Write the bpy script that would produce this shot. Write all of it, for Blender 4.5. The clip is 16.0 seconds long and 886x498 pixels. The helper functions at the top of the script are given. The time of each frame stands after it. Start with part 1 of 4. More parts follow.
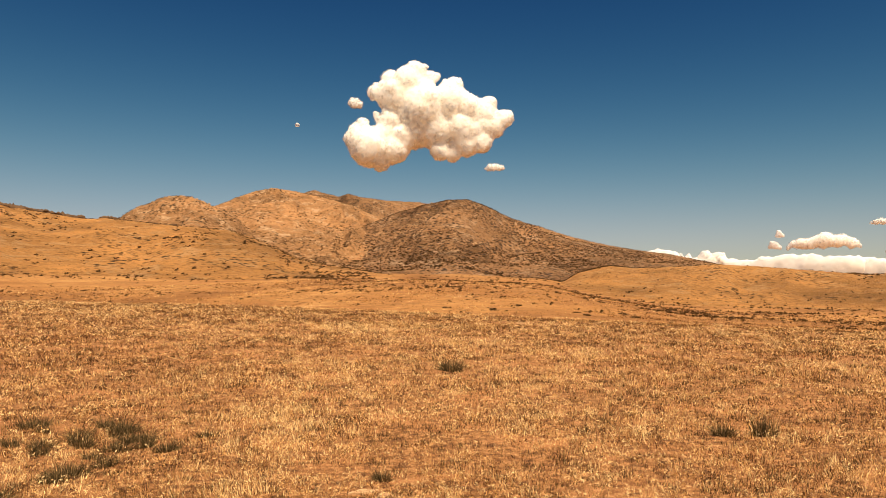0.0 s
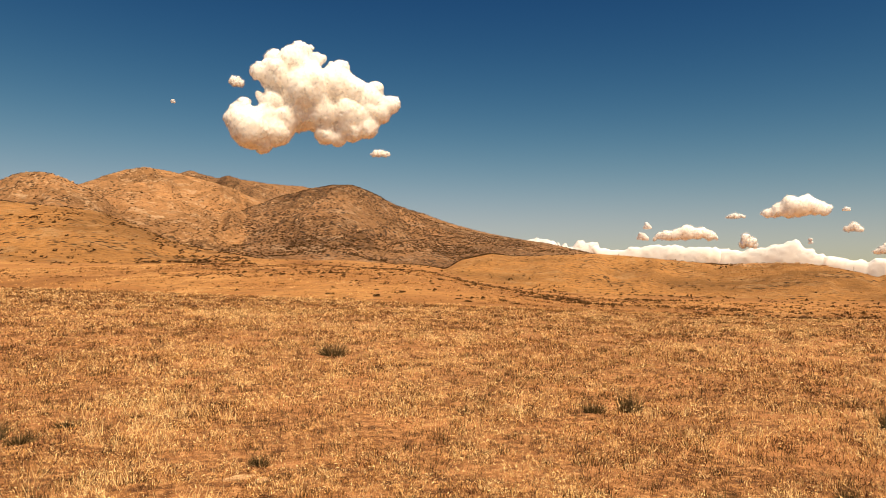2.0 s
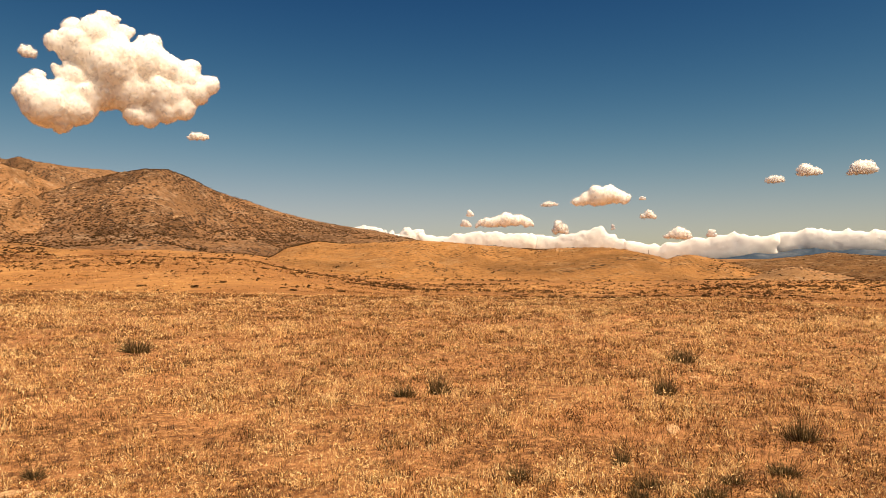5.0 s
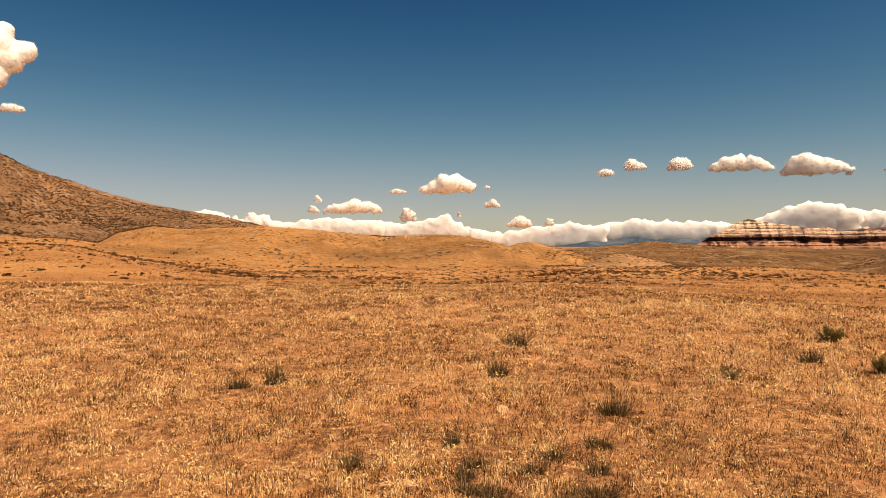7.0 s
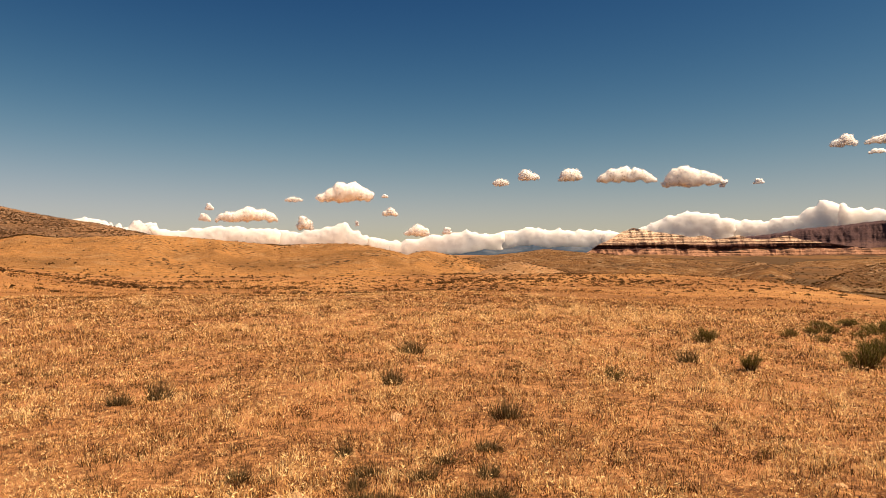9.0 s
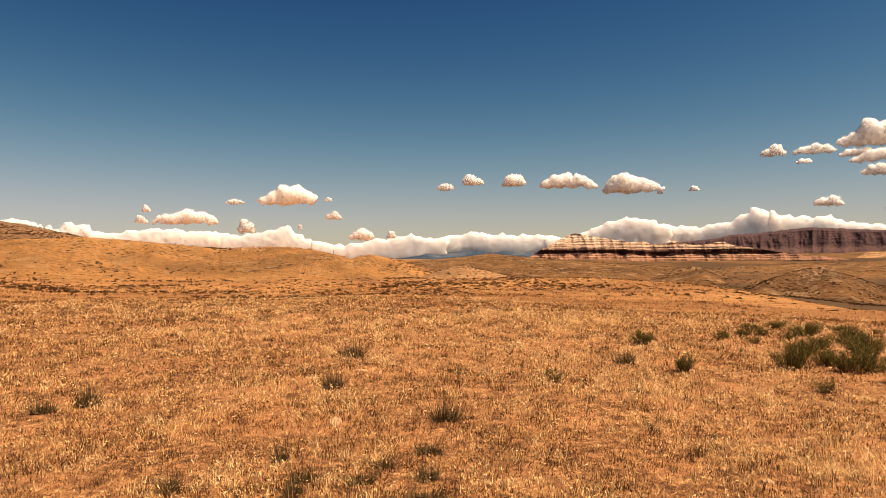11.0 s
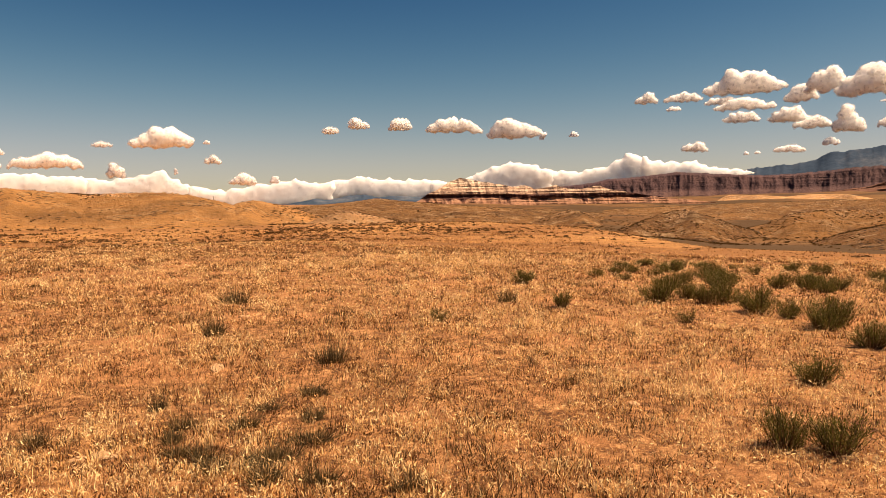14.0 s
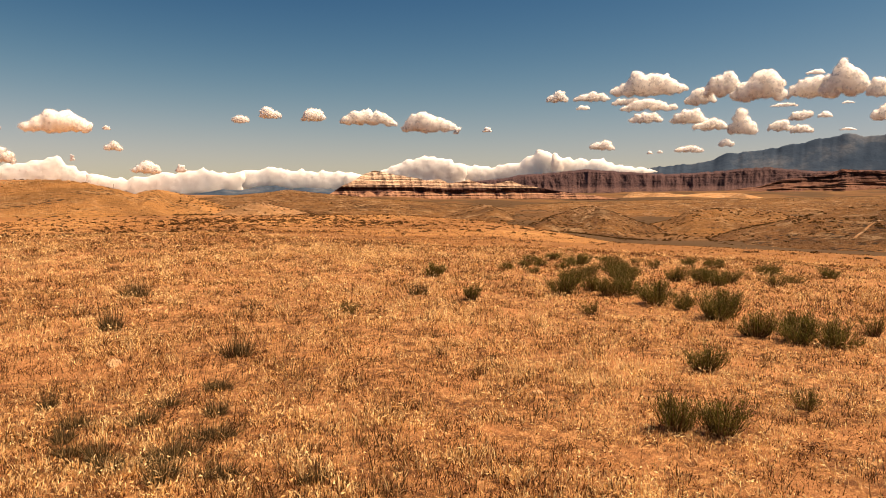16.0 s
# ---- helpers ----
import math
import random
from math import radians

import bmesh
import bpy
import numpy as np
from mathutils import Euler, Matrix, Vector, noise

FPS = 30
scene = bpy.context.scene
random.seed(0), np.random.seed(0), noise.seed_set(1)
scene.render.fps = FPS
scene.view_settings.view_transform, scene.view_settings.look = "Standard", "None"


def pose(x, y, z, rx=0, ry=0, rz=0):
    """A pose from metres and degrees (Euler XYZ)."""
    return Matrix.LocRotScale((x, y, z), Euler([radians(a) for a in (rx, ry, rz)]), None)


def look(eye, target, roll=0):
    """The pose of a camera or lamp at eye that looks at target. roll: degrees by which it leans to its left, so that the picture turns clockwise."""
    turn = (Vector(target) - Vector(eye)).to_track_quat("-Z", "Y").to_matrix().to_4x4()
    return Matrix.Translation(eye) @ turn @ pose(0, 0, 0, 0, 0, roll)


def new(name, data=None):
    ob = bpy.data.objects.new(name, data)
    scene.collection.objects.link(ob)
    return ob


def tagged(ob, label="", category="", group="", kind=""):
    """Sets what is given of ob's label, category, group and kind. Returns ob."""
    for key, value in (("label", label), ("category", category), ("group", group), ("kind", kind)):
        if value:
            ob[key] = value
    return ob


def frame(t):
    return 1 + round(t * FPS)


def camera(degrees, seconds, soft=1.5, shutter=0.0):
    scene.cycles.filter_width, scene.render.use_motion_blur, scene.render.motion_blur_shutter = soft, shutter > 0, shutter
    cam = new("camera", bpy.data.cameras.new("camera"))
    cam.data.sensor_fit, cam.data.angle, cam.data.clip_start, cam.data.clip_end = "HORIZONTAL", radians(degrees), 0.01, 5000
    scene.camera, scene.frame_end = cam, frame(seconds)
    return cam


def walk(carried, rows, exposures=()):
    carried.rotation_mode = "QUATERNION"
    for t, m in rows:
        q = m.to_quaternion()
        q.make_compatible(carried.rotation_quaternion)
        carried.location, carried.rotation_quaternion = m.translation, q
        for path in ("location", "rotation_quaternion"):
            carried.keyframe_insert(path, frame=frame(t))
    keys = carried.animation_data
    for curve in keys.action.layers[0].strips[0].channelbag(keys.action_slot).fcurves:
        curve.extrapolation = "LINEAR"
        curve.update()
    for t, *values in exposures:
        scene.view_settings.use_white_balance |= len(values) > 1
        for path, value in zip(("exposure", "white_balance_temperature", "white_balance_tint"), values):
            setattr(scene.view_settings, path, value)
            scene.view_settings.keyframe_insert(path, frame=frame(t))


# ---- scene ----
PATH = [
    (0.0, 0.000, 0.000, 1.600, 0.098, 2.967, -0.089),
    (0.5, 0.007, 0.008, 1.592, -1.689, 2.769, -0.607),
    (1.0, 0.008, 0.015, 1.582, -3.969, 2.437, -0.708),
    (1.5, 0.009, 0.029, 1.571, -6.833, 2.145, -0.627),
    (2.0, 0.005, 0.024, 1.558, -9.356, 1.925, -0.569),
    (2.5, 0.005, 0.019, 1.548, -11.453, 1.626, -0.186),
    (3.0, 0.022, 0.013, 1.544, -13.859, 1.206, -0.005),
    (3.5, 0.069, 0.013, 1.545, -16.901, 1.084, -0.417),
    (4.0, 0.121, 0.004, 1.550, -18.680, 1.035, -0.275),
    (6.5, 0.257, -0.025, 1.572, -32.829, 0.197, 0.413),
    (7.0, 0.282, -0.051, 1.569, -35.694, -0.208, 0.091),
    (7.5, 0.292, -0.075, 1.566, -38.114, -0.314, -0.095),
    (8.0, 0.310, -0.085, 1.568, -40.837, -0.097, -0.062),
    (8.5, 0.309, -0.083, 1.564, -42.784, 0.181, 0.198),
    (11.0, 0.355, -0.089, 1.543, -48.534, 0.783, 0.142),
    (11.5, 0.355, -0.081, 1.542, -50.924, 0.288, 0.126),
    (12.0, 0.350, -0.094, 1.538, -52.646, -0.317, -0.083),
    (12.5, 0.349, -0.095, 1.532, -53.864, -1.109, 0.128),
    (13.0, 0.359, -0.090, 1.521, -54.779, -2.200, 0.234),
    (13.5, 0.379, -0.096, 1.511, -56.105, -3.168, 0.285),
    (14.0, 0.390, -0.095, 1.503, -57.738, -3.762, 0.529),
    (14.5, 0.389, -0.103, 1.500, -59.312, -4.436, 0.632),
    (15.0, 0.389, -0.117, 1.498, -61.125, -4.719, 0.336),
    (15.5, 0.387, -0.127, 1.496, -63.057, -4.607, -0.045),
    (16.0, 0.388, -0.135, 1.497, -64.721, -4.320, -0.388),
]
cam = camera(64.55, 16.0, soft=0.55)
walk(cam, [(t, pose(x, y, z, 90 + pitch, roll, yaw)) for t, x, y, z, yaw, pitch, roll in PATH], [(0.0, 0.0, 6500, 10), (4.0, 0.0, 6550, 11), (8.0, 0.03, 6700, 15), (12.0, 0.09, 6800, 18), (16.0, 0.12, 7000, 19)])

# ---- light ----
SUN_AZ, SUN_EL = 160.0, 60.0
world = bpy.data.worlds.new("sky")
scene.world = world
world.use_nodes = True
wt = world.node_tree
sky = wt.nodes.new("ShaderNodeTexSky")
sky.sky_type, sky.sun_disc = "NISHITA", False
sky.sun_elevation, sky.sun_rotation = radians(SUN_EL), radians(SUN_AZ)
sky.altitude, sky.dust_density, sky.ozone_density = 1600, 1.0, 1.0
# clear desert air: each channel falls off in its own way towards the zenith and levels out in the haze at the horizon
split, join = wt.nodes.new("ShaderNodeSeparateColor"), wt.nodes.new("ShaderNodeCombineColor")
wt.links.new(sky.outputs["Color"], split.inputs["Color"])


def sky_step(op, a, b):
    n = wt.nodes.new("ShaderNodeMath")
    n.operation = op
    for v, socket in ((a, n.inputs[0]), (b, n.inputs[1])):
        if isinstance(v, (int, float)):
            socket.default_value = v
        else:
            wt.links.new(v, socket)
    return n.outputs[0]


for channel, power, gain, level in (("Red", 3.15, 0.080, 6.0), ("Green", 2.4, 0.142, 7.0), ("Blue", 1.39, 0.31, 60.0)):
    y = sky_step("MULTIPLY", sky_step("POWER", split.outputs[channel], power), gain)
    y = sky_step("DIVIDE", y, sky_step("ADD", sky_step("MULTIPLY", y, 1.0 / level), 1.0))
    wt.links.new(y, join.inputs[channel])
back = wt.nodes["Background"]
back.inputs["Strength"].default_value = 0.1
wt.links.new(join.outputs["Color"], back.inputs["Color"])

sun = new("sun", bpy.data.lights.new("sun", "SUN"))
sun.data.energy, sun.data.angle, sun.data.color = 8.4, radians(0.53), (1.0, 0.785, 0.54)
sa, se = radians(SUN_AZ), radians(SUN_EL)
sun.matrix_world = look((60 * math.sin(sa) * math.cos(se), 60 * math.cos(sa) * math.cos(se), 60 * math.sin(se)), (0, 0, 0))
scene.view_settings.exposure = 0.0


# ---- noise ----
def lattice(ix, iy, iz, seed):
    h = (ix * 374761393 + iy * 668265263 + iz * 1274126177 + seed * 974711) & 0x7FFFFFFF
    h = ((h ^ (h >> 13)) * 1103515245 + 12345) & 0x7FFFFFFF
    h = ((h ^ (h >> 15)) * 1597334677) & 0x7FFFFFFF
    return (h ^ (h >> 16)) / float(0x7FFFFFFF) * 2 - 1


def value_noise(x, y, z=None, seed=0):
    """Smooth noise from -1 to 1."""
    x, y = np.asarray(x, float), np.asarray(y, float)
    z = np.zeros_like(x) if z is None else np.asarray(z, float)
    ix, iy, iz = (np.floor(a).astype(np.int64) for a in (x, y, z))
    fx, fy, fz = x - ix, y - iy, z - iz
    fx, fy, fz = (a * a * a * (a * (a * 6 - 15) + 10) for a in (fx, fy, fz))
    out = 0
    flat = not np.any(fz)
    for dz in ((0,) if flat else (0, 1)):
        for dy in (0, 1):
            for dx in (0, 1):
                w = (fx if dx else 1 - fx) * (fy if dy else 1 - fy) * (1 if flat else (fz if dz else 1 - fz))
                out = out + w * lattice(ix + dx, iy + dy, iz + dz, seed)
    return out


def fbm(x, y, z=None, octaves=4, seed=0, gain=0.5, ridged=False):
    total, amp, norm = 0, 1.0, 0
    for k in range(octaves):
        f = 2.03 ** k
        n = value_noise(x * f + 17.3 * k, y * f - 9.1 * k, None if z is None else z * f + 5.7 * k, seed + k)
        if ridged:
            n = 1 - 2 * np.abs(n)
        total, norm, amp = total + amp * n, norm + amp, amp * gain
    return total / norm


def curve(points, x):
    """Reads a short profile of (x, value) pairs, with soft corners."""
    px, pv = [p[0] for p in points], [p[1] for p in points]
    return np.interp(x, px, pv)


def blur(a, n, axis):
    if n < 1:
        return a
    k = np.hanning(2 * n + 3)[1:-1]
    k /= k.sum()
    pad = [(0, 0)] * a.ndim
    pad[axis] = (n, n)
    return np.apply_along_axis(lambda v: np.convolve(v, k, "valid"), axis, np.pad(a, pad, mode="edge"))


# ---- materials ----
class Mat:
    """A small builder of node materials."""

    def __init__(self, name, rough=0.9, spec=0.2):
        self.m = bpy.data.materials.new(name)
        self.m.use_nodes = True
        self.t = self.m.node_tree
        self.b = self.t.nodes["Principled BSDF"]
        self.b.inputs["Roughness"].default_value = rough
        self.b.inputs["Specular IOR Level"].default_value = spec
        self.pos = self.t.nodes.new("ShaderNodeTexCoord").outputs["Object"]

    def link(self, a, b):
        self.t.links.new(a, b)

    def noise(self, scale, detail=4, rough=0.6, stretch=None, dist=0.0):
        n = self.t.nodes.new("ShaderNodeTexNoise")
        n.inputs["Scale"].default_value, n.inputs["Detail"].default_value, n.inputs["Roughness"].default_value = scale, detail, rough
        n.inputs["Distortion"].default_value = dist
        self.link(self.at(stretch), n.inputs["Vector"])
        return n.outputs["Fac"]

    def at(self, stretch):
        if not stretch:
            return self.pos
        m = self.t.nodes.new("ShaderNodeMapping")
        m.inputs["Scale"].default_value = stretch
        self.link(self.pos, m.inputs["Vector"])
        return m.outputs["Vector"]

    def cells(self, scale, rand=1.0, stretch=None, feature="F1"):
        n = self.t.nodes.new("ShaderNodeTexVoronoi")
        n.feature = feature
        n.inputs["Scale"].default_value, n.inputs["Randomness"].default_value = scale, rand
        self.link(self.at(stretch), n.inputs["Vector"])
        return n.outputs["Distance"]

    def island(self):
        return self.t.nodes.new("ShaderNodeNewGeometry").outputs["Random Per Island"]

    def single(self):
        return self.t.nodes.new("ShaderNodeObjectInfo").outputs["Random"]

    def attr(self, name):
        a = self.t.nodes.new("ShaderNodeAttribute")
        a.attribute_name = name
        return a.outputs["Fac"]

    def ramp(self, fac, *stops, mode="LINEAR"):
        r = self.t.nodes.new("ShaderNodeValToRGB")
        r.color_ramp.interpolation = mode
        el = r.color_ramp.elements
        while len(el) < len(stops):
            el.new(0.5)
        for e, (p, c) in zip(el, stops):
            e.position = p
            e.color = (*c, 1) if isinstance(c, tuple) else (c, c, c, 1)
        self.link(fac, r.inputs["Fac"])
        return r.outputs["Color"]

    def mix(self, fac, a, b, kind="MIX"):
        n = self.t.nodes.new("ShaderNodeMix")
        n.data_type, n.blend_type = "RGBA", kind
        for v, s in ((fac, n.inputs[0]), (a, n.inputs[6]), (b, n.inputs[7])):
            if isinstance(v, (int, float)):
                s.default_value = v if s.type == "VALUE" else (v, v, v, 1)
            elif isinstance(v, tuple):
                s.default_value = (*v, 1)
            else:
                self.link(v, s)
        return n.outputs[2]

    def math(self, op, a, b=0.0):
        n = self.t.nodes.new("ShaderNodeMath")
        n.operation = op
        for v, s in ((a, n.inputs[0]), (b, n.inputs[1])):
            if isinstance(v, (int, float)):
                s.default_value = v
            else:
                self.link(v, s)
        return n.outputs[0]

    def height(self):
        n = self.t.nodes.new("ShaderNodeSeparateXYZ")
        self.link(self.pos, n.inputs[0])
        return n.outputs["Z"]

    def colour(self, c):
        if isinstance(c, tuple):
            self.b.inputs["Base Color"].default_value = (*c, 1)
        else:
            self.link(c, self.b.inputs["Base Color"])

    def bump(self, fac, depth, strength=1.0):
        n = self.t.nodes.new("ShaderNodeBump")
        n.inputs["Distance"].default_value, n.inputs["Strength"].default_value = depth, strength
        self.link(fac, n.inputs["Height"])
        self.link(n.outputs["Normal"], self.b.inputs["Normal"])


def ground_material():
    m = Mat("dry_meadow_soil")
    fine = m.noise(9.0, 11, 0.84)
    # the darkest stops paint shadowed hollows into the soil colour
    soil = m.ramp(fine, (0.38, (0.05, 0.019, 0.007)), (0.46, (0.14, 0.058, 0.020)), (0.53, (0.33, 0.155, 0.056)), (0.63, (0.66, 0.38, 0.17)))
    patch = m.noise(0.8, 6, 0.7)
    near = m.mix(m.ramp(patch, (0.50, 0.0), (0.60, 0.5)), soil, (0.47, 0.215, 0.084))
    near = m.mix(m.ramp(m.noise(60.0, 5, 0.8), (0.40, 0.6), (0.50, 0.0)), near, (0.16, 0.062, 0.022))
    near = m.mix(m.ramp(m.noise(38.0, 4, 0.8), (0.56, 0.0), (0.63, 0.5)), near, (0.72, 0.43, 0.18))
    wide = m.noise(0.013, 6, 0.6, (1, 1, 3), 0.6)
    far = m.ramp(wide, (0.36, (0.19, 0.084, 0.025)), (0.49, (0.32, 0.15, 0.046)), (0.64, (0.47, 0.25, 0.083)))
    far = m.mix(m.ramp(m.noise(0.45, 8, 0.8), (0.40, 0.7), (0.54, 0.0)), far, (0.17, 0.075, 0.025))
    streak = m.ramp(m.noise(0.06, 6, 0.7), (0.50, 0.0), (0.68, 0.7))
    far = m.mix(streak, far, (0.24, 0.11, 0.038))
    far = m.mix(m.ramp(m.noise(0.035, 7, 0.75, dist=0.6), (0.56, 0.0), (0.62, 0.5)), far, (0.50, 0.29, 0.115))
    speck = m.ramp(m.cells(0.55), (0.16, 1.0), (0.30, 0.0))
    clump = m.ramp(m.noise(0.02, 4, 0.6), (0.46, 0.0), (0.58, 1.0))
    far = m.mix(m.math("MULTIPLY", speck, clump), far, (0.06, 0.036, 0.016))
    dark = m.ramp(m.noise(0.006, 5, 0.6), (0.46, 0.0), (0.60, 0.7))
    valley = m.math("MULTIPLY", m.attr("scrub"), m.math("ADD", 0.66, dark))
    far = m.mix(valley, far, (0.075, 0.041, 0.014))
    m.colour(m.mix(m.attr("meadow"), far, near))
    m.bump(m.noise(22.0, 9, 0.8), 0.025, 0.8)
    return m.m


def slope_material(name, tan, pale, brush, amount, rocks, cell=0.22, patch=0.012):
    """Dry slope: grass between shrubs and outcrops."""
    m = Mat(name)
    grass = m.ramp(m.noise(patch, 8, 0.7, dist=0.5), (0.36, tuple(c * 0.60 for c in tan)), (0.50, tan), (0.64, tuple(min(1, c * 1.35) for c in tan)))
    rock = m.ramp(m.noise(patch * 4.1, 11, 0.82, (1, 1, 2.2), dist=0.5), (0.53, 0.0), (0.58, 1.0))
    base = m.mix(m.math("MULTIPLY", rock, rocks), grass, pale)
    grain = m.ramp(m.noise(patch * 26, 8, 0.8), (0.40, 0.7), (0.50, 0.0))
    base = m.mix(m.math("MULTIPLY", grain, 0.5 + 0.5 * amount), base, tuple(c * 0.36 for c in tan))
    chip = m.ramp(m.noise(patch * 34, 7, 0.8), (0.58, 0.0), (0.64, 0.8))
    base = m.mix(m.math("MULTIPLY", chip, rocks), base, tuple(min(1, c * 1.2) for c in pale))
    belt = m.ramp(m.noise(patch * 2.3, 7, 0.7, (1, 1, 3.5), dist=0.8), (0.54, 0.0), (0.63, 0.75))
    base = m.mix(m.math("MULTIPLY", belt, amount), base, tuple(c * 0.33 for c in tan))
    dots = m.ramp(m.cells(cell), (0.28, 1.0), (0.42, 0.0))
    where = m.ramp(m.noise(patch * 1.7, 6, 0.65, dist=0.4), (0.58 - 0.22 * amount, 0.0), (0.68 - 0.2 * amount, 1.0))
    base = m.mix(m.math("MULTIPLY", dots, where), base, brush)
    m.colour(base)
    m.bump(m.noise(patch * 22, 10, 0.8), 4.0, 1.0)
    return m.m


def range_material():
    m = Mat("haze_tinted_range", 1.0, 0.0)
    # blue-grey stops carry the haze of distance in the base colour
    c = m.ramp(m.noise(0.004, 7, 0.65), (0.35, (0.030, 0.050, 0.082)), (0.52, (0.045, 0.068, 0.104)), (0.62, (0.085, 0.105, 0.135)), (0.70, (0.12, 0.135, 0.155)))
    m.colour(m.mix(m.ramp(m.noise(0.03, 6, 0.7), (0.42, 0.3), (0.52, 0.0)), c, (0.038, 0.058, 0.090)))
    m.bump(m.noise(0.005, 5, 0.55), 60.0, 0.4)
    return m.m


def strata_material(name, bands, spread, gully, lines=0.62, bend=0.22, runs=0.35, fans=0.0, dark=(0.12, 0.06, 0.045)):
    """Layered rock: colour by height, broken up by bedding lines and painted gully shade."""
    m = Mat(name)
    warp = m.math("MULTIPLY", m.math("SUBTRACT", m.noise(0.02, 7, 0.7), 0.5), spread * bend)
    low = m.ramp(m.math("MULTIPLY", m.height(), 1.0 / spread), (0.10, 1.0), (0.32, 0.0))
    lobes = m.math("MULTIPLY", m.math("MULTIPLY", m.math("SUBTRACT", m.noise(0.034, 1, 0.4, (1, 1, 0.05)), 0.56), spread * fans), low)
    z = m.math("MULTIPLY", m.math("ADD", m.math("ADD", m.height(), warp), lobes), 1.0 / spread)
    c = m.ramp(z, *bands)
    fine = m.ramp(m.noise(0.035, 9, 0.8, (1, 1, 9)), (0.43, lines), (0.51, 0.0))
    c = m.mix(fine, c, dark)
    # dark upright streaks put the shade of the flutes into the colour
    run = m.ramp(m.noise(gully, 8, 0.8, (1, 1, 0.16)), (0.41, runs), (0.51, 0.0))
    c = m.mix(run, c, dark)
    m.colour(c)
    m.bump(m.noise(0.08, 9, 0.78, (1, 1, 2)), 4.0, 1.0)
    return m.m


def leaf_material(name, *stops, rough=0.8, toned=False, thin=0.35):
    m = Mat(name, rough)
    m.colour(m.ramp(m.attr("tone") if toned else m.island(), *stops))
    tr = m.t.nodes.new("ShaderNodeBsdfTranslucent")
    m.link(m.b.inputs["Base Color"].links[0].from_socket, tr.inputs["Color"])
    mix = m.t.nodes.new("ShaderNodeMixShader")
    mix.inputs[0].default_value = thin
    m.link(m.b.outputs[0], mix.inputs[1])
    m.link(tr.outputs[0], mix.inputs[2])
    m.link(mix.outputs[0], m.t.nodes["Material Output"].inputs["Surface"])
    return m.m


def cloud_material(name, tone, depth):
    m = Mat(name, 1.0, 0.0)
    m.colour(tone)
    m.b.inputs["Subsurface Weight"].default_value = 1.0
    m.b.inputs["Subsurface Radius"].default_value = (1.0, 1.0, 1.0)
    m.b.inputs["Subsurface Scale"].default_value = depth
    m.b.inputs["Subsurface Anisotropy"].default_value = 0.5
    return m.m


def wisp_material(name, tone):
    """Thin vapour about a cloud, with gaps; light passes on through it."""
    m = Mat(name, 1.0, 0.0)
    m.colour(tone)
    clear, tr = m.t.nodes.new("ShaderNodeBsdfTransparent"), m.t.nodes.new("ShaderNodeBsdfTranslucent")
    tr.inputs["Color"].default_value = (*tone, 1)
    both, mix = m.t.nodes.new("ShaderNodeMixShader"), m.t.nodes.new("ShaderNodeMixShader")
    both.inputs[0].default_value = 0.45
    m.link(m.b.outputs[0], both.inputs[1])
    m.link(tr.outputs[0], both.inputs[2])
    m.link(m.ramp(m.noise(0.03, 3, 0.6), (0.40, 0.03), (0.66, 0.42)), mix.inputs[0])
    m.link(clear.outputs[0], mix.inputs[1])
    m.link(both.outputs[0], mix.inputs[2])
    m.link(mix.outputs[0], m.t.nodes["Material Output"].inputs["Surface"])
    return m.m


GROUND = ground_material()
MOUNTAIN = slope_material("scrub_mountain", (0.345, 0.18, 0.075), (0.54, 0.37, 0.22), (0.055, 0.031, 0.013), 0.55, 0.75, 0.16, 0.006)
FLANK = slope_material("dark_scrub_flank", (0.26, 0.138, 0.062), (0.47, 0.325, 0.205), (0.038, 0.022, 0.011), 1.0, 0.6, 0.17, 0.007)
HILL = slope_material("dry_grass_hill", (0.50, 0.245, 0.076), (0.60, 0.38, 0.185), (0.060, 0.032, 0.012), 0.42, 0.5, 0.25, 0.010)
CONE = slope_material("scrub_cone", (0.235, 0.112, 0.033), (0.50, 0.33, 0.17), (0.040, 0.023, 0.009), 0.7, 0.95, 0.3, 0.016)
DOME = slope_material("golden_dome", (0.30, 0.145, 0.043), (0.50, 0.33, 0.17), (0.050, 0.029, 0.011), 0.4, 0.5, 0.3, 0.014)
PALE = slope_material("pale_badland", (0.50, 0.275, 0.115), (0.68, 0.47, 0.28), (0.064, 0.038, 0.019), 0.3, 0.9, 0.3, 0.014)
# near-black band: dark rock with the shadow under the ledge painted in
MESA = strata_material("mesa_strata_shaded", ((0.0, (0.36, 0.19, 0.11)), (0.10, (0.44, 0.25, 0.155)), (0.145, (0.30, 0.14, 0.085)), (0.165, (0.06, 0.024, 0.019)), (0.31, (0.050, 0.020, 0.017)), (0.33, (0.20, 0.095, 0.060)), (0.36, (0.56, 0.40, 0.27)), (0.42, (0.10, 0.045, 0.035)),
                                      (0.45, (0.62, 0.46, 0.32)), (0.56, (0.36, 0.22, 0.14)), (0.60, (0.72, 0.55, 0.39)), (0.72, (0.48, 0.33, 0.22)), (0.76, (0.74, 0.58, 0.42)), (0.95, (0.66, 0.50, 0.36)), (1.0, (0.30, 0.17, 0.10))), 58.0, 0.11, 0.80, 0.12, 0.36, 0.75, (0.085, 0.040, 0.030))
CLIFF = strata_material("red_cliff", ((0.0, (0.100, 0.053, 0.040)), (0.25, (0.104, 0.058, 0.051)), (0.45, (0.075, 0.042, 0.043)), (0.75, (0.098, 0.056, 0.055)), (0.95, (0.075, 0.043, 0.043)), (1.0, (0.06, 0.033, 0.030))), 130.0, 0.026, 0.25, 0.2, 0.8, 0.0, (0.036, 0.020, 0.025))
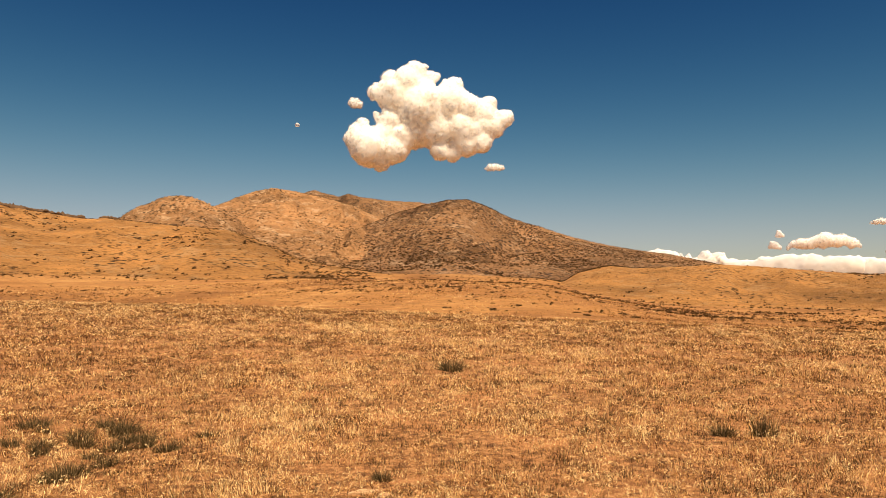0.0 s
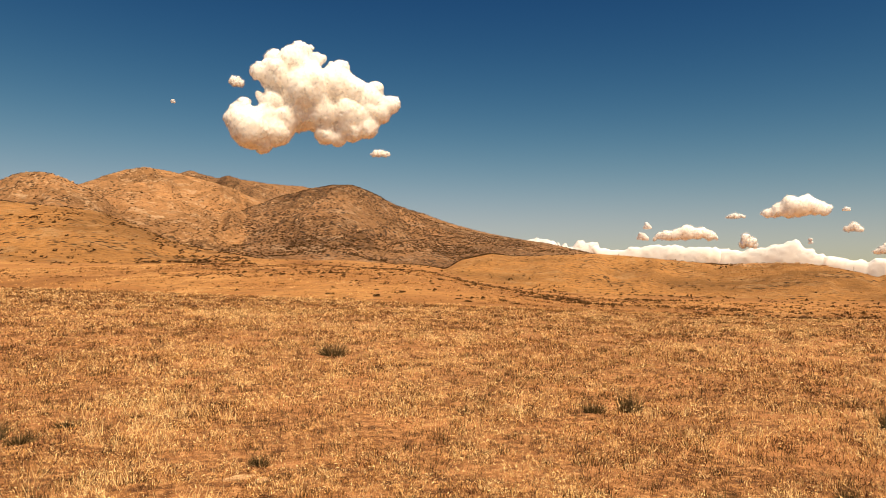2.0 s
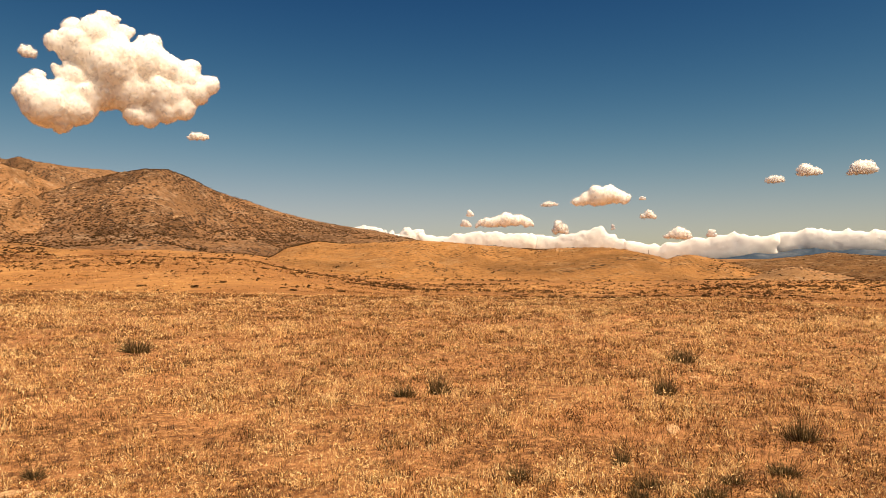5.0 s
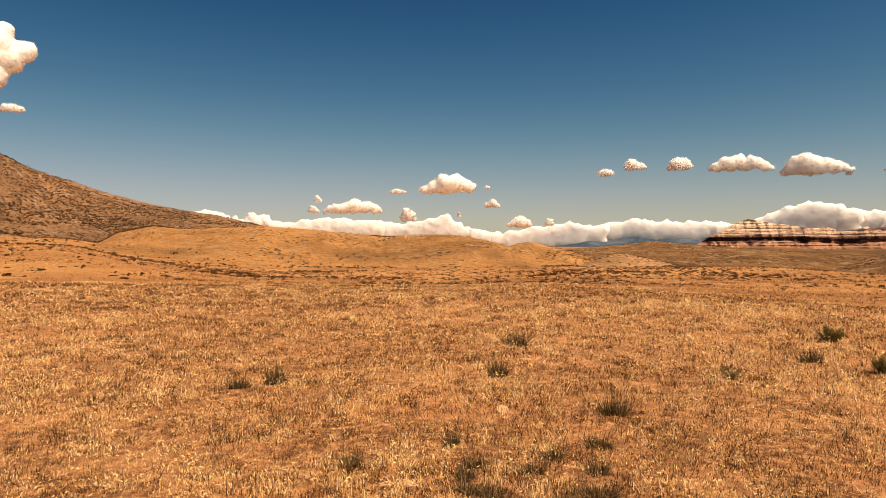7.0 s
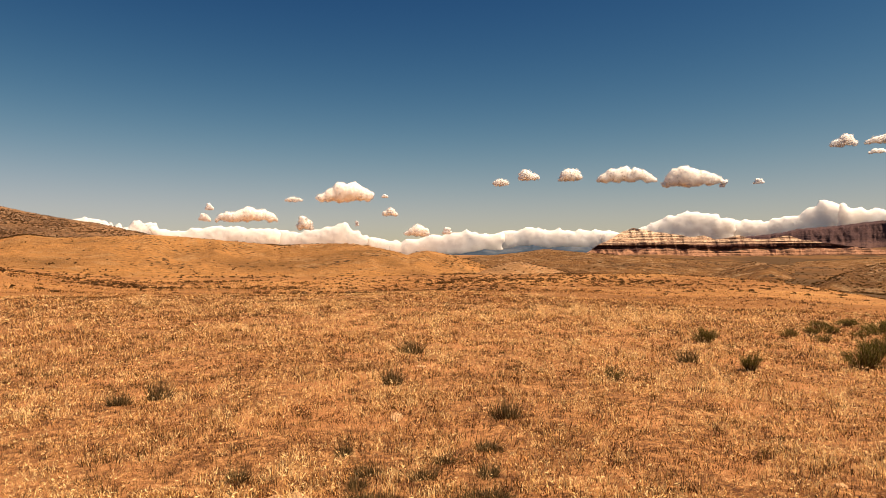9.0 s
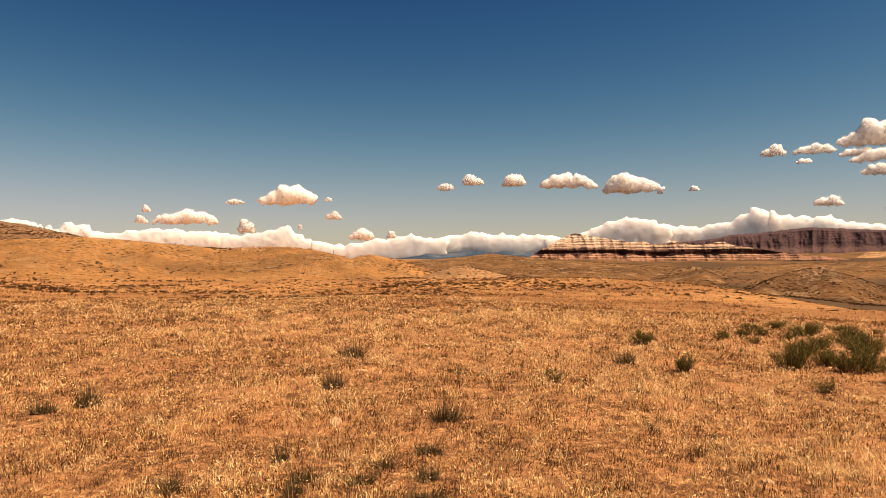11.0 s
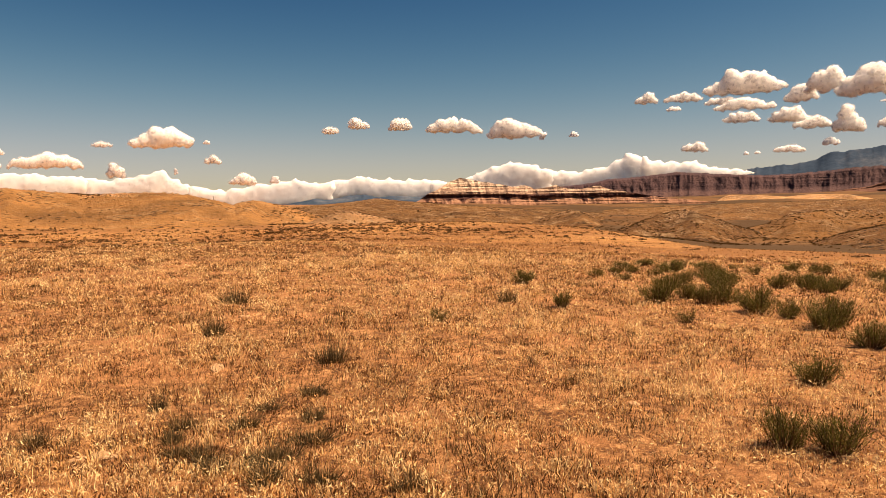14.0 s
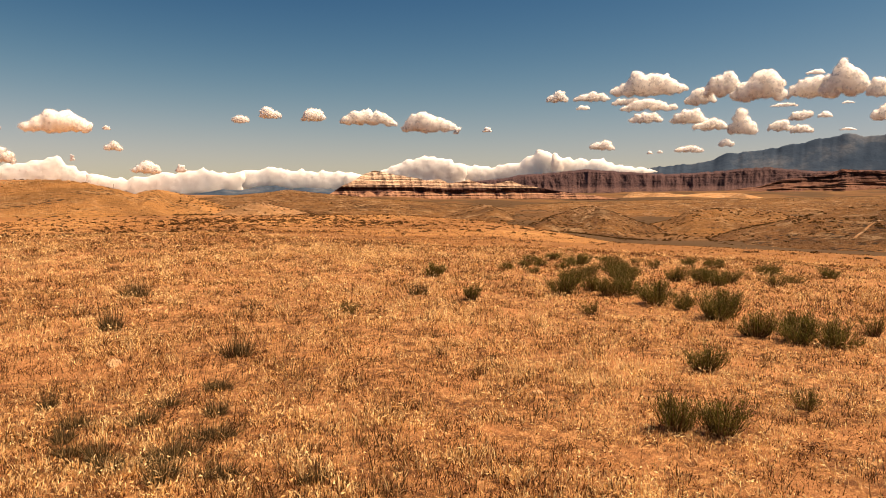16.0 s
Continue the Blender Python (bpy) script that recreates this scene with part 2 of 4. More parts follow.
BUTTE = strata_material("dark_red_terrace", ((0.0, (0.16, 0.074, 0.038)), (0.35, (0.17, 0.080, 0.048)), (0.6, (0.06, 0.025, 0.022)), (0.75, (0.14, 0.062, 0.043)), (1.0, (0.07, 0.033, 0.026))), 120.0, 0.03, 0.7)
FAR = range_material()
CLOUD, WISP = cloud_material("cloud", (0.86, 0.815, 0.755), 150.0), wisp_material("cloud_wisp", (0.90, 0.86, 0.81))
# low bank: horizon haze put into the base colour as a cream tint
HAZE_CLOUD = cloud_material("haze_tinted_cloud", (0.84, 0.775, 0.70), 260.0)
GRASS = leaf_material("dry_grass", (0.0, (0.045, 0.016, 0.006)), (0.28, (0.10, 0.038, 0.012)), (0.50, (0.285, 0.125, 0.036)), (0.70, (0.73, 0.425, 0.150)), (1.0, (0.94, 0.72, 0.37)), toned=True, thin=0.3)
LITTER = leaf_material("straw_litter", (0.0, (0.08, 0.027, 0.009)), (0.4, (0.36, 0.15, 0.048)), (0.7, (0.76, 0.44, 0.17)), (1.0, (0.92, 0.72, 0.43)), toned=True, thin=0.35)
WEED = leaf_material("withered_weed", (0.0, (0.035, 0.018, 0.007)), (0.4, (0.11, 0.058, 0.019)), (0.7, (0.165, 0.11, 0.032)), (0.85, (0.30, 0.16, 0.055)), (1.0, (0.70, 0.44, 0.19)), toned=True, thin=0.3)
BUSH = leaf_material("brush_leaf", (0.0, (0.040, 0.036, 0.008)), (0.45, (0.098, 0.088, 0.017)), (0.8, (0.18, 0.155, 0.032)), (1.0, (0.46, 0.33, 0.14)))
TUFT = leaf_material("dark_tuft", (0.0, (0.04, 0.030, 0.014)), (0.5, (0.095, 0.070, 0.028)), (0.8, (0.20, 0.135, 0.055)), (1.0, (0.55, 0.37, 0.17)))
TWIG = leaf_material("dry_twig", (0.0, (0.07, 0.038, 0.02)), (0.6, (0.17, 0.095, 0.045)), (1.0, (0.34, 0.20, 0.09)))
SCRUB = leaf_material("scrub_leaf", (0.0, (0.05, 0.025, 0.009)), (0.6, (0.10, 0.052, 0.018)), (1.0, (0.17, 0.095, 0.036)))


def stone_material():
    m = Mat("pale_stone")
    m.colour(m.ramp(m.noise(14.0, 8, 0.7), (0.3, (0.32, 0.17, 0.08)), (0.5, (0.52, 0.32, 0.16)), (0.75, (0.66, 0.46, 0.27))))
    m.bump(m.noise(40.0, 6, 0.7), 0.02, 0.8)
    return m.m


STONE = stone_material()


# ---- mesh helpers ----
def mesh_data(name, verts, faces, material, smooth=True, attrs=None):
    verts, faces = np.asarray(verts, np.float32), np.asarray(faces, np.int32)
    me = bpy.data.meshes.new(name)
    n, k = faces.shape
    me.vertices.add(len(verts))
    me.vertices.foreach_set("co", verts.ravel())
    me.loops.add(n * k)
    me.loops.foreach_set("vertex_index", faces.ravel())
    me.polygons.add(n)
    me.polygons.foreach_set("loop_start", np.arange(0, n * k, k, dtype=np.int32))
    me.polygons.foreach_set("use_smooth", np.full(n, smooth))
    for key, val in (attrs or {}).items():
        me.attributes.new(key, "FLOAT", "POINT").data.foreach_set("value", np.asarray(val, np.float32).ravel())
    me.update(calc_edges=True)
    me.materials.append(material)
    return me


def grid_faces(rows, cols, wrap=False):
    i = np.arange(rows * cols).reshape(rows, cols)
    if wrap:
        i = np.concatenate([i, i[:, :1]], 1)
    return np.stack([i[:-1, :-1], i[:-1, 1:], i[1:, 1:], i[1:, :-1]], -1).reshape(-1, 4)


def thing(name, me, label, category, kind="", group=""):
    return tagged(new(name, me), label, category, group, kind)


def part(name, me, parent, label=""):
    ob = new(name, me)
    ob.parent = parent
    return tagged(ob, label)


def polar(az, r):
    return r * np.sin(np.radians(az)), r * np.cos(np.radians(az))


def rise(r, el):
    """Height of what is seen at that elevation from the eye."""
    return 1.55 + r * np.tan(np.radians(el))


# ---- ground ----
RIM = [(-60, 95), (-32, 90), (-20, 68), (-8, 52), (0, 44), (10, 37), (25, 32), (45, 30), (55, 28), (65, 24.5), (75, 23), (95, 21), (130, 21), (180, 60)]
RIM_EL = [(-60, -1.1), (-32, -1.15), (-20, -1.5), (-8, -2.0), (0, -2.35), (10, -2.8), (25, -3.15), (45, -3.2), (55, -3.5), (65, -4.1), (75, -4.35), (95, -4.8), (130, -4.8), (180, -2)]
BENCH = [(-60, 300), (-32, 320), (-20, 380), (-10, 520), (0, 600), (8, 560), (14, 360), (20, 300), (36, 300), (45, 280), (52, 240), (61, 220), (68, 180), (72, 140), (79, 74), (95, 62), (130, 62), (180, 200)]
BENCH_EL = [(-60, .8), (-32, .8), (-20, .6), (-10, .8), (0, .6), (8, .3), (14, -.9), (20, -1.7), (36, -1.95), (45, -1.78), (52, -1.8), (61, -1.78), (68, -1.87), (72, -2.45), (79, -3.66), (95, -4.0), (130, -4.0), (180, -1)]
VALLEY_EL = [(-60, 1.0), (8, .8), (14, -.7), (20, -1.4), (36, -1.7), (45, -1.9), (52, -2.2), (61, -2.3), (68, -2.5), (72, -3.0), (79, -4.0), (95, -4.3), (130, -4.3), (180, -1)]
BASIN_EL = [(-60, 1.2), (0, 1.0), (20, -.5), (36, -.9), (45, -1.2), (52, -1.45), (61, -1.6), (70, -1.75), (79, -2.15), (95, -2.1), (130, -2.1), (180, 0)]
PLAIN_EL = [(-60, 1.2), (10, 1.0), (30, -.1), (45, -.3), (60, -.2), (75, -.12), (95, .0), (180, .0)]
FOOT_EL = [(-60, .3), (50, -.1), (60, .0), (75, .25), (95, .75), (180, .3)]


def ground_height(az, r):
    az, r = np.broadcast_arrays(np.asarray(az, float), np.asarray(r, float))
    az = (az + 180) % 360 - 180
    az = np.where(az < -100, 180.0, az)
    r1, r3 = curve(RIM, az), curve(BENCH, az)
    e1 = curve(RIM_EL, az)
    kr = [np.full_like(r, 1.0), 0.55 * r1, r1, 1.9 * r1, r3, 1.55 * r3, np.maximum(700, 1.9 * r3), np.full_like(r, 1600.0), np.full_like(r, 3000.0), np.full_like(r, 4950.0)]
    kz = [0 * r, 0 * r + 0.02, rise(r1, e1), rise(kr[3], e1 - 0.28), rise(r3, curve(BENCH_EL, az)), rise(kr[5], curve(VALLEY_EL, az)), rise(kr[6], curve(BASIN_EL, az)),
          rise(1600, curve(PLAIN_EL, az)), rise(3000, curve(FOOT_EL, az)), rise(4950, curve(FOOT_EL, az))]
    lr = np.log(np.maximum(r, 1.0))
    z = 0 * r
    for k in range(len(kr) - 1):
        a, b = np.log(kr[k]), np.log(kr[k + 1])
        s = np.clip((lr - a) / np.maximum(b - a, 1e-6), 0, 1)
        s = s * s * (3 - 2 * s) * 0.45 + s * 0.55
        z = np.where((lr >= a), kz[k] + (kz[k + 1] - kz[k]) * s, z)
    x, y = polar(az, r)
    z = z + fbm(x / 3.1, y / 3.1, octaves=3, seed=3) * 0.05 * np.clip(r / 3, 0, 1) + fbm(x / 14, y / 14, octaves=3, seed=9) * 0.09 * np.clip(r / 12, 0, 1)
    z = z + fbm(x / 160, y / 160, octaves=5, seed=21) * np.clip((r - 90) / 500, 0, 1) * (5.0 + 5.0 * np.clip((az - 45) / 15, 0, 1))
    return z


def make_ground():
    fine = np.arange(-42, 108, 0.34)
    az = np.concatenate([fine, np.arange(108, 318, 3.0)])
    r = np.concatenate([[0.25], np.geomspace(0.7, 120, 180), np.geomspace(120, 4950, 150)[1:]])
    A, Rr = np.meshgrid(az, r)
    z = ground_height(A, Rr)
    z = np.concatenate([blur(z[:, :len(fine)], 2, 1), z[:, len(fine):]], 1)
    x, y = polar(A, Rr)
    rim = curve(RIM, (A + 180) % 360 - 180)
    meadow = np.clip(1.5 - Rr / rim * 0.9, 0, 1)
    scrub = np.clip((A - 44) / 12, 0, 1) * np.clip((Rr - curve(BENCH, A) * 1.1) / 100, 0, 1)
    verts = np.stack([x, y, z], -1).reshape(-1, 3)
    me = mesh_data("ground", verts, grid_faces(len(r), len(az), True)[:, ::-1], GROUND, True, {"meadow": meadow, "scrub": scrub})
    thing("ground", me, "dry golden grassland with bare reddish soil running to the horizon", "ground", "structure")


make_ground()


# ---- hills and mountains ----
def hill(name, label, category, material, crest, rc, front, back, step=0.15, rough=1.0, gully=60.0, shape=1.2, seed=0, rows=90, deep=4.0, slant=0.0, wander=0.12):
    """A hill whose crest runs along the given line of (azimuth, elevation), rc away; front and back are the ranges of its feet."""
    az = np.arange(crest[0][0], crest[-1][0] + step / 2, step)
    el = curve(crest, az)
    el = blur(el, max(1, int(0.25 / step)), 0)
    span = crest[-1][0] - crest[0][0]
    wob = 1 + wander * value_noise(az / max(span / 5, 1.0), az * 0 + seed, seed=seed) + slant * (az - az.mean()) / span
    c = rc * wob
    u = np.concatenate([np.linspace(0, 1, rows), 1 + np.linspace(0, 1, rows // 3)[1:]])
    A, U = np.meshgrid(az, u)
    f, b = front * (0.5 + 0.5 * wob), back * (0.5 + 0.5 * wob)
    Rr = np.where(U <= 1, f + (c - f) * U, c + (b - c) * (U - 1))
    top = rise(c, el)
    base = ground_height(A, Rr) - deep * np.where(U <= 1, 1 - U, U - 1) - 0.4
    gz = ground_height(az[None, :], c[None, :])[0]
    up = np.where(U <= 1, np.clip(U, 0, 1) ** shape, 1 - np.clip(U - 1, 0, 1) ** 1.3)
    sm = up * up * (3 - 2 * up) * 0.5 + up * 0.5
    high = np.maximum(top - gz, -6)
    z = base + sm * (high + gz - np.where(U <= 1, base, base) * 1.0)
    x, y = polar(A, Rr)
    wx, wy = x + 18 * fbm(x / 90, y / 90, seed=seed + 50), y + 18 * fbm(x / 90, y / 90, seed=seed + 60)
    across = A * (math.pi / 180) * rc
    cut = fbm(across / gully + 0.8 * fbm(wx / 150, wy / 150, seed=seed + 5), Rr / (gully * 5), octaves=4, seed=seed, ridged=True)
    body = np.clip(high, 0, None) * rough
    mask = np.sin(np.clip(U, 0, 2) / 2 * math.pi) ** 0.8 * (1 - np.exp(-((U - 1) / 0.10) ** 2) * 0.93)
    z = z + mask * body * (0.13 * cut + 0.10 * fbm(wx / (gully * 2.2), wy / (gully * 2.2), octaves=5, seed=seed + 9))
    z = z + (fbm(x / 13, y / 13, octaves=4, seed=seed + 30) * 0.012 * body) * np.clip(U * 3, 0, 1)
    z = np.minimum(z, rise(Rr, el[None, :] + 0.02 + 0.05 * fbm(A * 3.0, A * 0 + seed, octaves=4, seed=seed + 40, gain=0.65)))
    verts = np.stack([x, y, z], -1).reshape(-1, 3)
    me = mesh_data(name, verts, grid_faces(len(u), len(az))[:, ::-1], material)
    thing(name, me, label, category)
    return A, U, x, y, z


PEAKS = [(-44, 3.0), (-32, 3.6), (-25.5, 4.5), (-24.1, 5.59), (-23.0, 6.06), (-21.9, 6.62), (-20.8, 6.82), (-19.9, 6.71), (-18.3, 6.05), (-17.4, 6.42), (-16.5, 6.85), (-15.2, 7.38), (-13.9, 7.62),
         (-12.6, 7.57), (-11.5, 7.32), (-10.6, 7.64), (-9.7, 7.36), (-8.6, 7.11), (-7.9, 7.4), (-6.8, 7.1), (-4.9, 6.9), (-2.1, 6.74), (-1.0, 6.62), (0.2, 6.9), (1.8, 6.95), (2.9, 6.6), (3.9, 6.19),
         (5.5, 5.4), (7.5, 4.83), (9.8, 4.03), (12.0, 3.46), (14.2, 2.99), (16.3, 2.65), (18.0, 2.37), (19.3, 2.09), (21.1, 1.66), (25, 0.9), (30, 0.1)]
BACK = hill("mountain", "distant dark ridge of a rocky mountain", "mountain", FLANK, [(-18, 4.6), (-14.5, 6.4), (-12.2, 7.15)] + [p for p in PEAKS if -12 < p[0] < -0.8] + [(1.0, 6.2), (4.0, 5.2), (8.0, 3.6)], 1950, 1300, 2700, 0.16, 1.0, 110, 1.05, 3, 50)
MTN = hill("mountain", "rocky tan mountain with pale outcrops and sparse scrub", "mountain", MOUNTAIN, [(-25, 2.6), (-21.5, 4.4)] + [p for p in PEAKS if -18.5 < p[0] < -11.2] + [(-9.6, 6.95), (-7.6, 6.45), (-5.4, 5.5), (-2.6, 4.5), (1.0, 3.3), (5.0, 2.0), (9.0, 0.6)], 1560, 660, 2300, 0.13, 1.35, 90, 1.0, 4, 105)
PEAK = hill("mountain", "rounded tan peak with pale broken rock on its shoulders", "mountain", MOUNTAIN, [p for p in PEAKS if p[0] < -18] + [(-16.6, 5.35), (-14.0, 4.4), (-11.0, 3.3), (-7.5, 2.0), (-4.0, 0.8)], 1320, 620, 2100, 0.14, 1.3, 70, 1.0, 6, 90)
FLANKS = hill("mountain", "steep dark mountain flank densely dotted with juniper", "mountain", FLANK, [(-14.5, 0.8), (-12.0, 1.9), (-9.0, 3.4), (-6.2, 4.9), (-3.6, 5.95), (-1.6, 6.5)] + [p for p in PEAKS if p[0] > -0.5], 1290, 610, 2200, 0.13, 1.45, 85, 1.0, 8, 105)
LEFT = hill("hill", "smooth golden grass hill with rim rock along its crest", "hill", HILL, [(-46, 5.6), (-38, 5.75), (-32.5, 5.5), (-29.6, 5.07), (-27.4, 4.77), (-25.8, 4.87), (-22.1, 4.56), (-19.4, 4.42), (-16.7, 4.2), (-14.3, 3.3), (-12.2, 2.3), (-9.5, 1.6), (-5, 0.9), (-1, 0.3)],
            620, 300, 1000, 0.19, 1.0, 55, 1.0, 11, 80)
HB = hill("hill", "long golden grass hill with scattered rocks", "hill", HILL, [(7, -0.6), (9.8, 0.4), (10.8, 1.0), (13.2, 1.55), (15.5, 1.35), (18, 1.45), (21.2, 1.62), (24, 1.46), (26.7, 1.2), (29.1, 0.95), (30.7, 0.8), (33, 0.7), (36, 0.2), (40, -1.0)],
          640, 300, 1000, 0.19, 1.7, 45, 1.0, 17, 70)
HC = hill("hill", "rounded golden hill with a stony shoulder", "hill", HILL, [(24.5, -2.2), (26.5, -1.4), (28.5, -0.4), (30, 0.35), (31, 0.72), (32.4, 0.88), (36, 0.91), (37.8, 0.76), (39, 0.5), (40.1, 0.28), (42, -0.3), (45, -1.2), (48, -2.0)],
          520, 290, 850, 0.19, 1.6, 40, 1.0, 23, 70)
HD = hill("hill", "small stony hill among grass slopes", "hill", HILL, [(38, -1.9), (40, -0.7), (41.4, 0.1), (42.6, 0.34), (44.2, 0.05), (46, -0.4), (48, -1.1), (51, -1.9)], 560, 330, 850, 0.13, 1.3, 35, 1.0, 29, 70)
HE = hill("hill", "pale bare badland mound", "hill", PALE, [(45.2, -2.2), (47.6, -1.2), (49.7, -0.72), (51, -0.78), (53, -1.2), (54.5, -1.6), (57, -2.4)], 420, 300, 600, 0.15, 0.8, 30, 1.0, 31, 60)
HF = hill("hill", "low brown ridge with a pale top", "hill", CONE, [(44, -0.6), (47, -0.15), (48.8, 0.0), (51, 0.22), (52.3, 0.42), (53.9, 0.24), (56.3, 0.03), (60, -0.3), (66, -0.7), (72, -1.0)], 950, 560, 1500, 0.15, 0.7, 60, 1.0, 37, 70)
HG = hill("hill", "stony cone hill with sparse scrub", "hill", CONE, [(61.5, -2.7), (63.6, -2.15), (65.5, -1.5), (67, -0.85), (68, -0.66), (69, -0.95), (70.1, -1.45), (71.4, -2.0), (73.5, -2.7)], 560, 400, 760, 0.12, 1.3, 30, 1.0, 41, 60)
HH = hill("hill", "stony cone hill with a pale summit", "hill", CONE, [(70, -2.9), (72.4, -2.1), (74.1, -1.4), (75.9, -0.84), (77.2, -0.76), (78.6, -1.26), (80.3, -1.95), (83, -2.7)], 470, 320, 650, 0.12, 1.3, 28, 1.0, 43, 60)
HI = hill("hill", "broad domed tan hill", "hill", DOME, [(79, -2.7), (82.4, -1.8), (84.1, -1.08), (86.1, -0.83), (88.4, -0.8), (90.4, -1.1), (92.5, -1.6), (96, -2.4)], 560, 380, 800, 0.12, 1.2, 38, 1.0, 47, 60)
HJ = hill("hill", "brown scrubby hill cut by pale tracks", "hill", CONE, [(82, -4.2), (85, -3.2), (87.3, -2.5), (91.1, -1.55), (94, -0.75), (96.9, -0.4), (102, -0.1), (110, -0.4)], 400, 230, 650, 0.12, 1.2, 38, 1.0, 53, 70)
HL = hill("hill", "white bare badland mounds below the cliffs", "hill", PALE, [(78.6, -0.2), (79.8, 0.38), (82.3, 0.34), (83.8, 0.22), (85.4, 0.40), (87.6, 0.36), (89.4, 0.0)], 1900, 1720, 2100, 0.1, 0.8, 40, 1.0, 63, 30)
HK = hill("hill", "low scrubby rise below the cliffs", "hill", CONE, [(70, -0.7), (76, -0.45), (82, -0.2), (88, -0.05), (94, 0.1), (100, 0.2), (108, 0.0)], 1100, 750, 1700, 0.2, 0.8, 70, 1.0, 59, 50)


def wall(name, label, category, material, crest, rng, depth, profile, step, gully, seed, foot_drop=8.0, rows=70, erosion=0.5, back=400.0, beds=1.0, tall=0.0, jag=0.03, lean=0.0):
    """A mesa or cliff: crest line of (azimuth, elevation), rng away; profile gives how far each height stands back."""
    az = np.arange(crest[0][0], crest[-1][0] + step / 2, step)
    el = blur(curve(crest, az), 1, 0) + jag * fbm(az * 2.3, az * 0 + seed, octaves=4, seed=seed, gain=0.6)
    v = np.linspace(0, 1, rows)
    A, V = np.meshgrid(az, v)
    across = A * (math.pi / 180) * rng
    foot = ground_height(A, A * 0 + rng) - foot_drop
    z = foot + (rise(rng + depth, el)[None, :] - foot) * V
    step_up = np.clip((z - foot) / tall, 0, 1) if tall else V
    stand = curve(profile, step_up) * depth
    g = fbm(across / gully + lean * step_up, step_up * 0.22 + seed, octaves=4, seed=seed, ridged=True)
    fine = fbm(across / (gully * 0.22), step_up * 3, octaves=3, seed=seed + 7)
    bed = value_noise(z / 1.9, across / 260, seed=seed + 3) + 0.6 * value_noise(z / 0.9, across / 150, seed=seed + 13)
    Rr = rng + stand - depth * erosion * (g * (1 - (0.25 if tall else 0.6) * step_up) + 0.25 * fine) + bed * depth * 0.04 * beds
    z[-1] += fine[-1] * 0.8
    x, y = polar(A, Rr)
    bx, by = polar(az, Rr[-1] + back)
    x, y = np.vstack([x, bx]), np.vstack([y, by])
    z = np.vstack([z, ground_height(az, Rr[-1] + back) - foot_drop])
    me = mesh_data(name, np.stack([x, y, z], -1).reshape(-1, 3), grid_faces(rows + 1, len(az))[:, ::-1], material)
    return thing(name, me, label, category)


wall("mesa", "banded mesa of cream and dark red rock layers with a painted ledge shadow", "mesa", MESA, [(54.5, -0.3), (55.8, 0.2), (56.5, 0.7), (57.2, 1.0), (57.7, 1.3), (58.4, 1.75), (59.2, 2.02), (60.2, 1.80), (60.9, 1.66), (62.3, 1.45), (63.4, 1.22), (64.4, 1.36), (65.2, 1.02), (66, 1.12), (66.8, 1.30), (67.8, 1.0), (68.9, 0.98), (69.6, 1.12),
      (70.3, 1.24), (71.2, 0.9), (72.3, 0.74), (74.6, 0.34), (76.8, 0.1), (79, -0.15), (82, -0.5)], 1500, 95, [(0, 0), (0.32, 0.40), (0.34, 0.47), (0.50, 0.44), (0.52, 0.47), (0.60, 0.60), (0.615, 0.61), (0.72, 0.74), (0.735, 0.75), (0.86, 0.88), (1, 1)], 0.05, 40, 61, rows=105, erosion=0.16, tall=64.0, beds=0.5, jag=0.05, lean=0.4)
wall("cliff", "long purple-brown cliff with fluted gullies", "cliff", CLIFF, [(62, 0.6), (66, 1.1), (69.1, 1.36), (70.9, 1.74), (73.6, 1.92), (75.9, 2.19), (78.3, 2.06), (81.1, 1.86), (83.6, 1.84), (87.2, 2.14), (89.5, 2.29), (91, 2.11), (92.4, 1.95), (95, 2.0), (100, 2.1), (108, 1.9)],
     3100, 230, [(0, 0), (0.3, 0.45), (0.36, 0.50), (0.9, 0.72), (1, 1)], 0.06, 62, 67, rows=45, erosion=0.14, beds=0.15, jag=0.07)
wall("terraced_butte", "dark red terraced butte of thin layers", "butte", BUTTE, [(84, 0.2), (88.8, 0.86), (90.3, 1.35), (92.4, 1.68), (93.6, 1.8), (94.2, 2.07), (95.9, 1.97), (97.5, 1.8), (104, 1.5), (110, 0.8)],
     2300, 240, [(0, 0), (0.3, 0.4), (0.33, 0.42), (0.45, 0.44), (0.5, 0.6), (0.75, 0.85), (0.78, 0.86), (0.9, 0.88), (1, 1)], 0.08, 110, 71, rows=60, erosion=0.3)
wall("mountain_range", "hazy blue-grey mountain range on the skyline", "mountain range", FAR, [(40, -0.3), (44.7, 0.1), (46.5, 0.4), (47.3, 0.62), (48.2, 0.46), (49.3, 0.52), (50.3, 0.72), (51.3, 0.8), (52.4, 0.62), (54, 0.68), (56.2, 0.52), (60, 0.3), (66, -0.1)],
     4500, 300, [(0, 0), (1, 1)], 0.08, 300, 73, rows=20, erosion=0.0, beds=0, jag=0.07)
wall("mountain_range", "high haze-tinted blue-grey mountain under clouds", "mountain range", FAR, [(70, 0.6), (75, 1.5), (78.9, 2.01), (82.3, 2.45), (85.2, 2.7), (86.5, 3.3), (87.9, 3.39), (89.8, 3.68), (91.6, 4.04), (92.7, 4.25), (93.6, 4.38), (94.4, 4.6), (95.5, 4.32), (96.7, 4.46), (100, 4.9), (106, 4.2), (112, 3.0)],
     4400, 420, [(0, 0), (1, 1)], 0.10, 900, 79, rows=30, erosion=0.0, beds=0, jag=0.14)


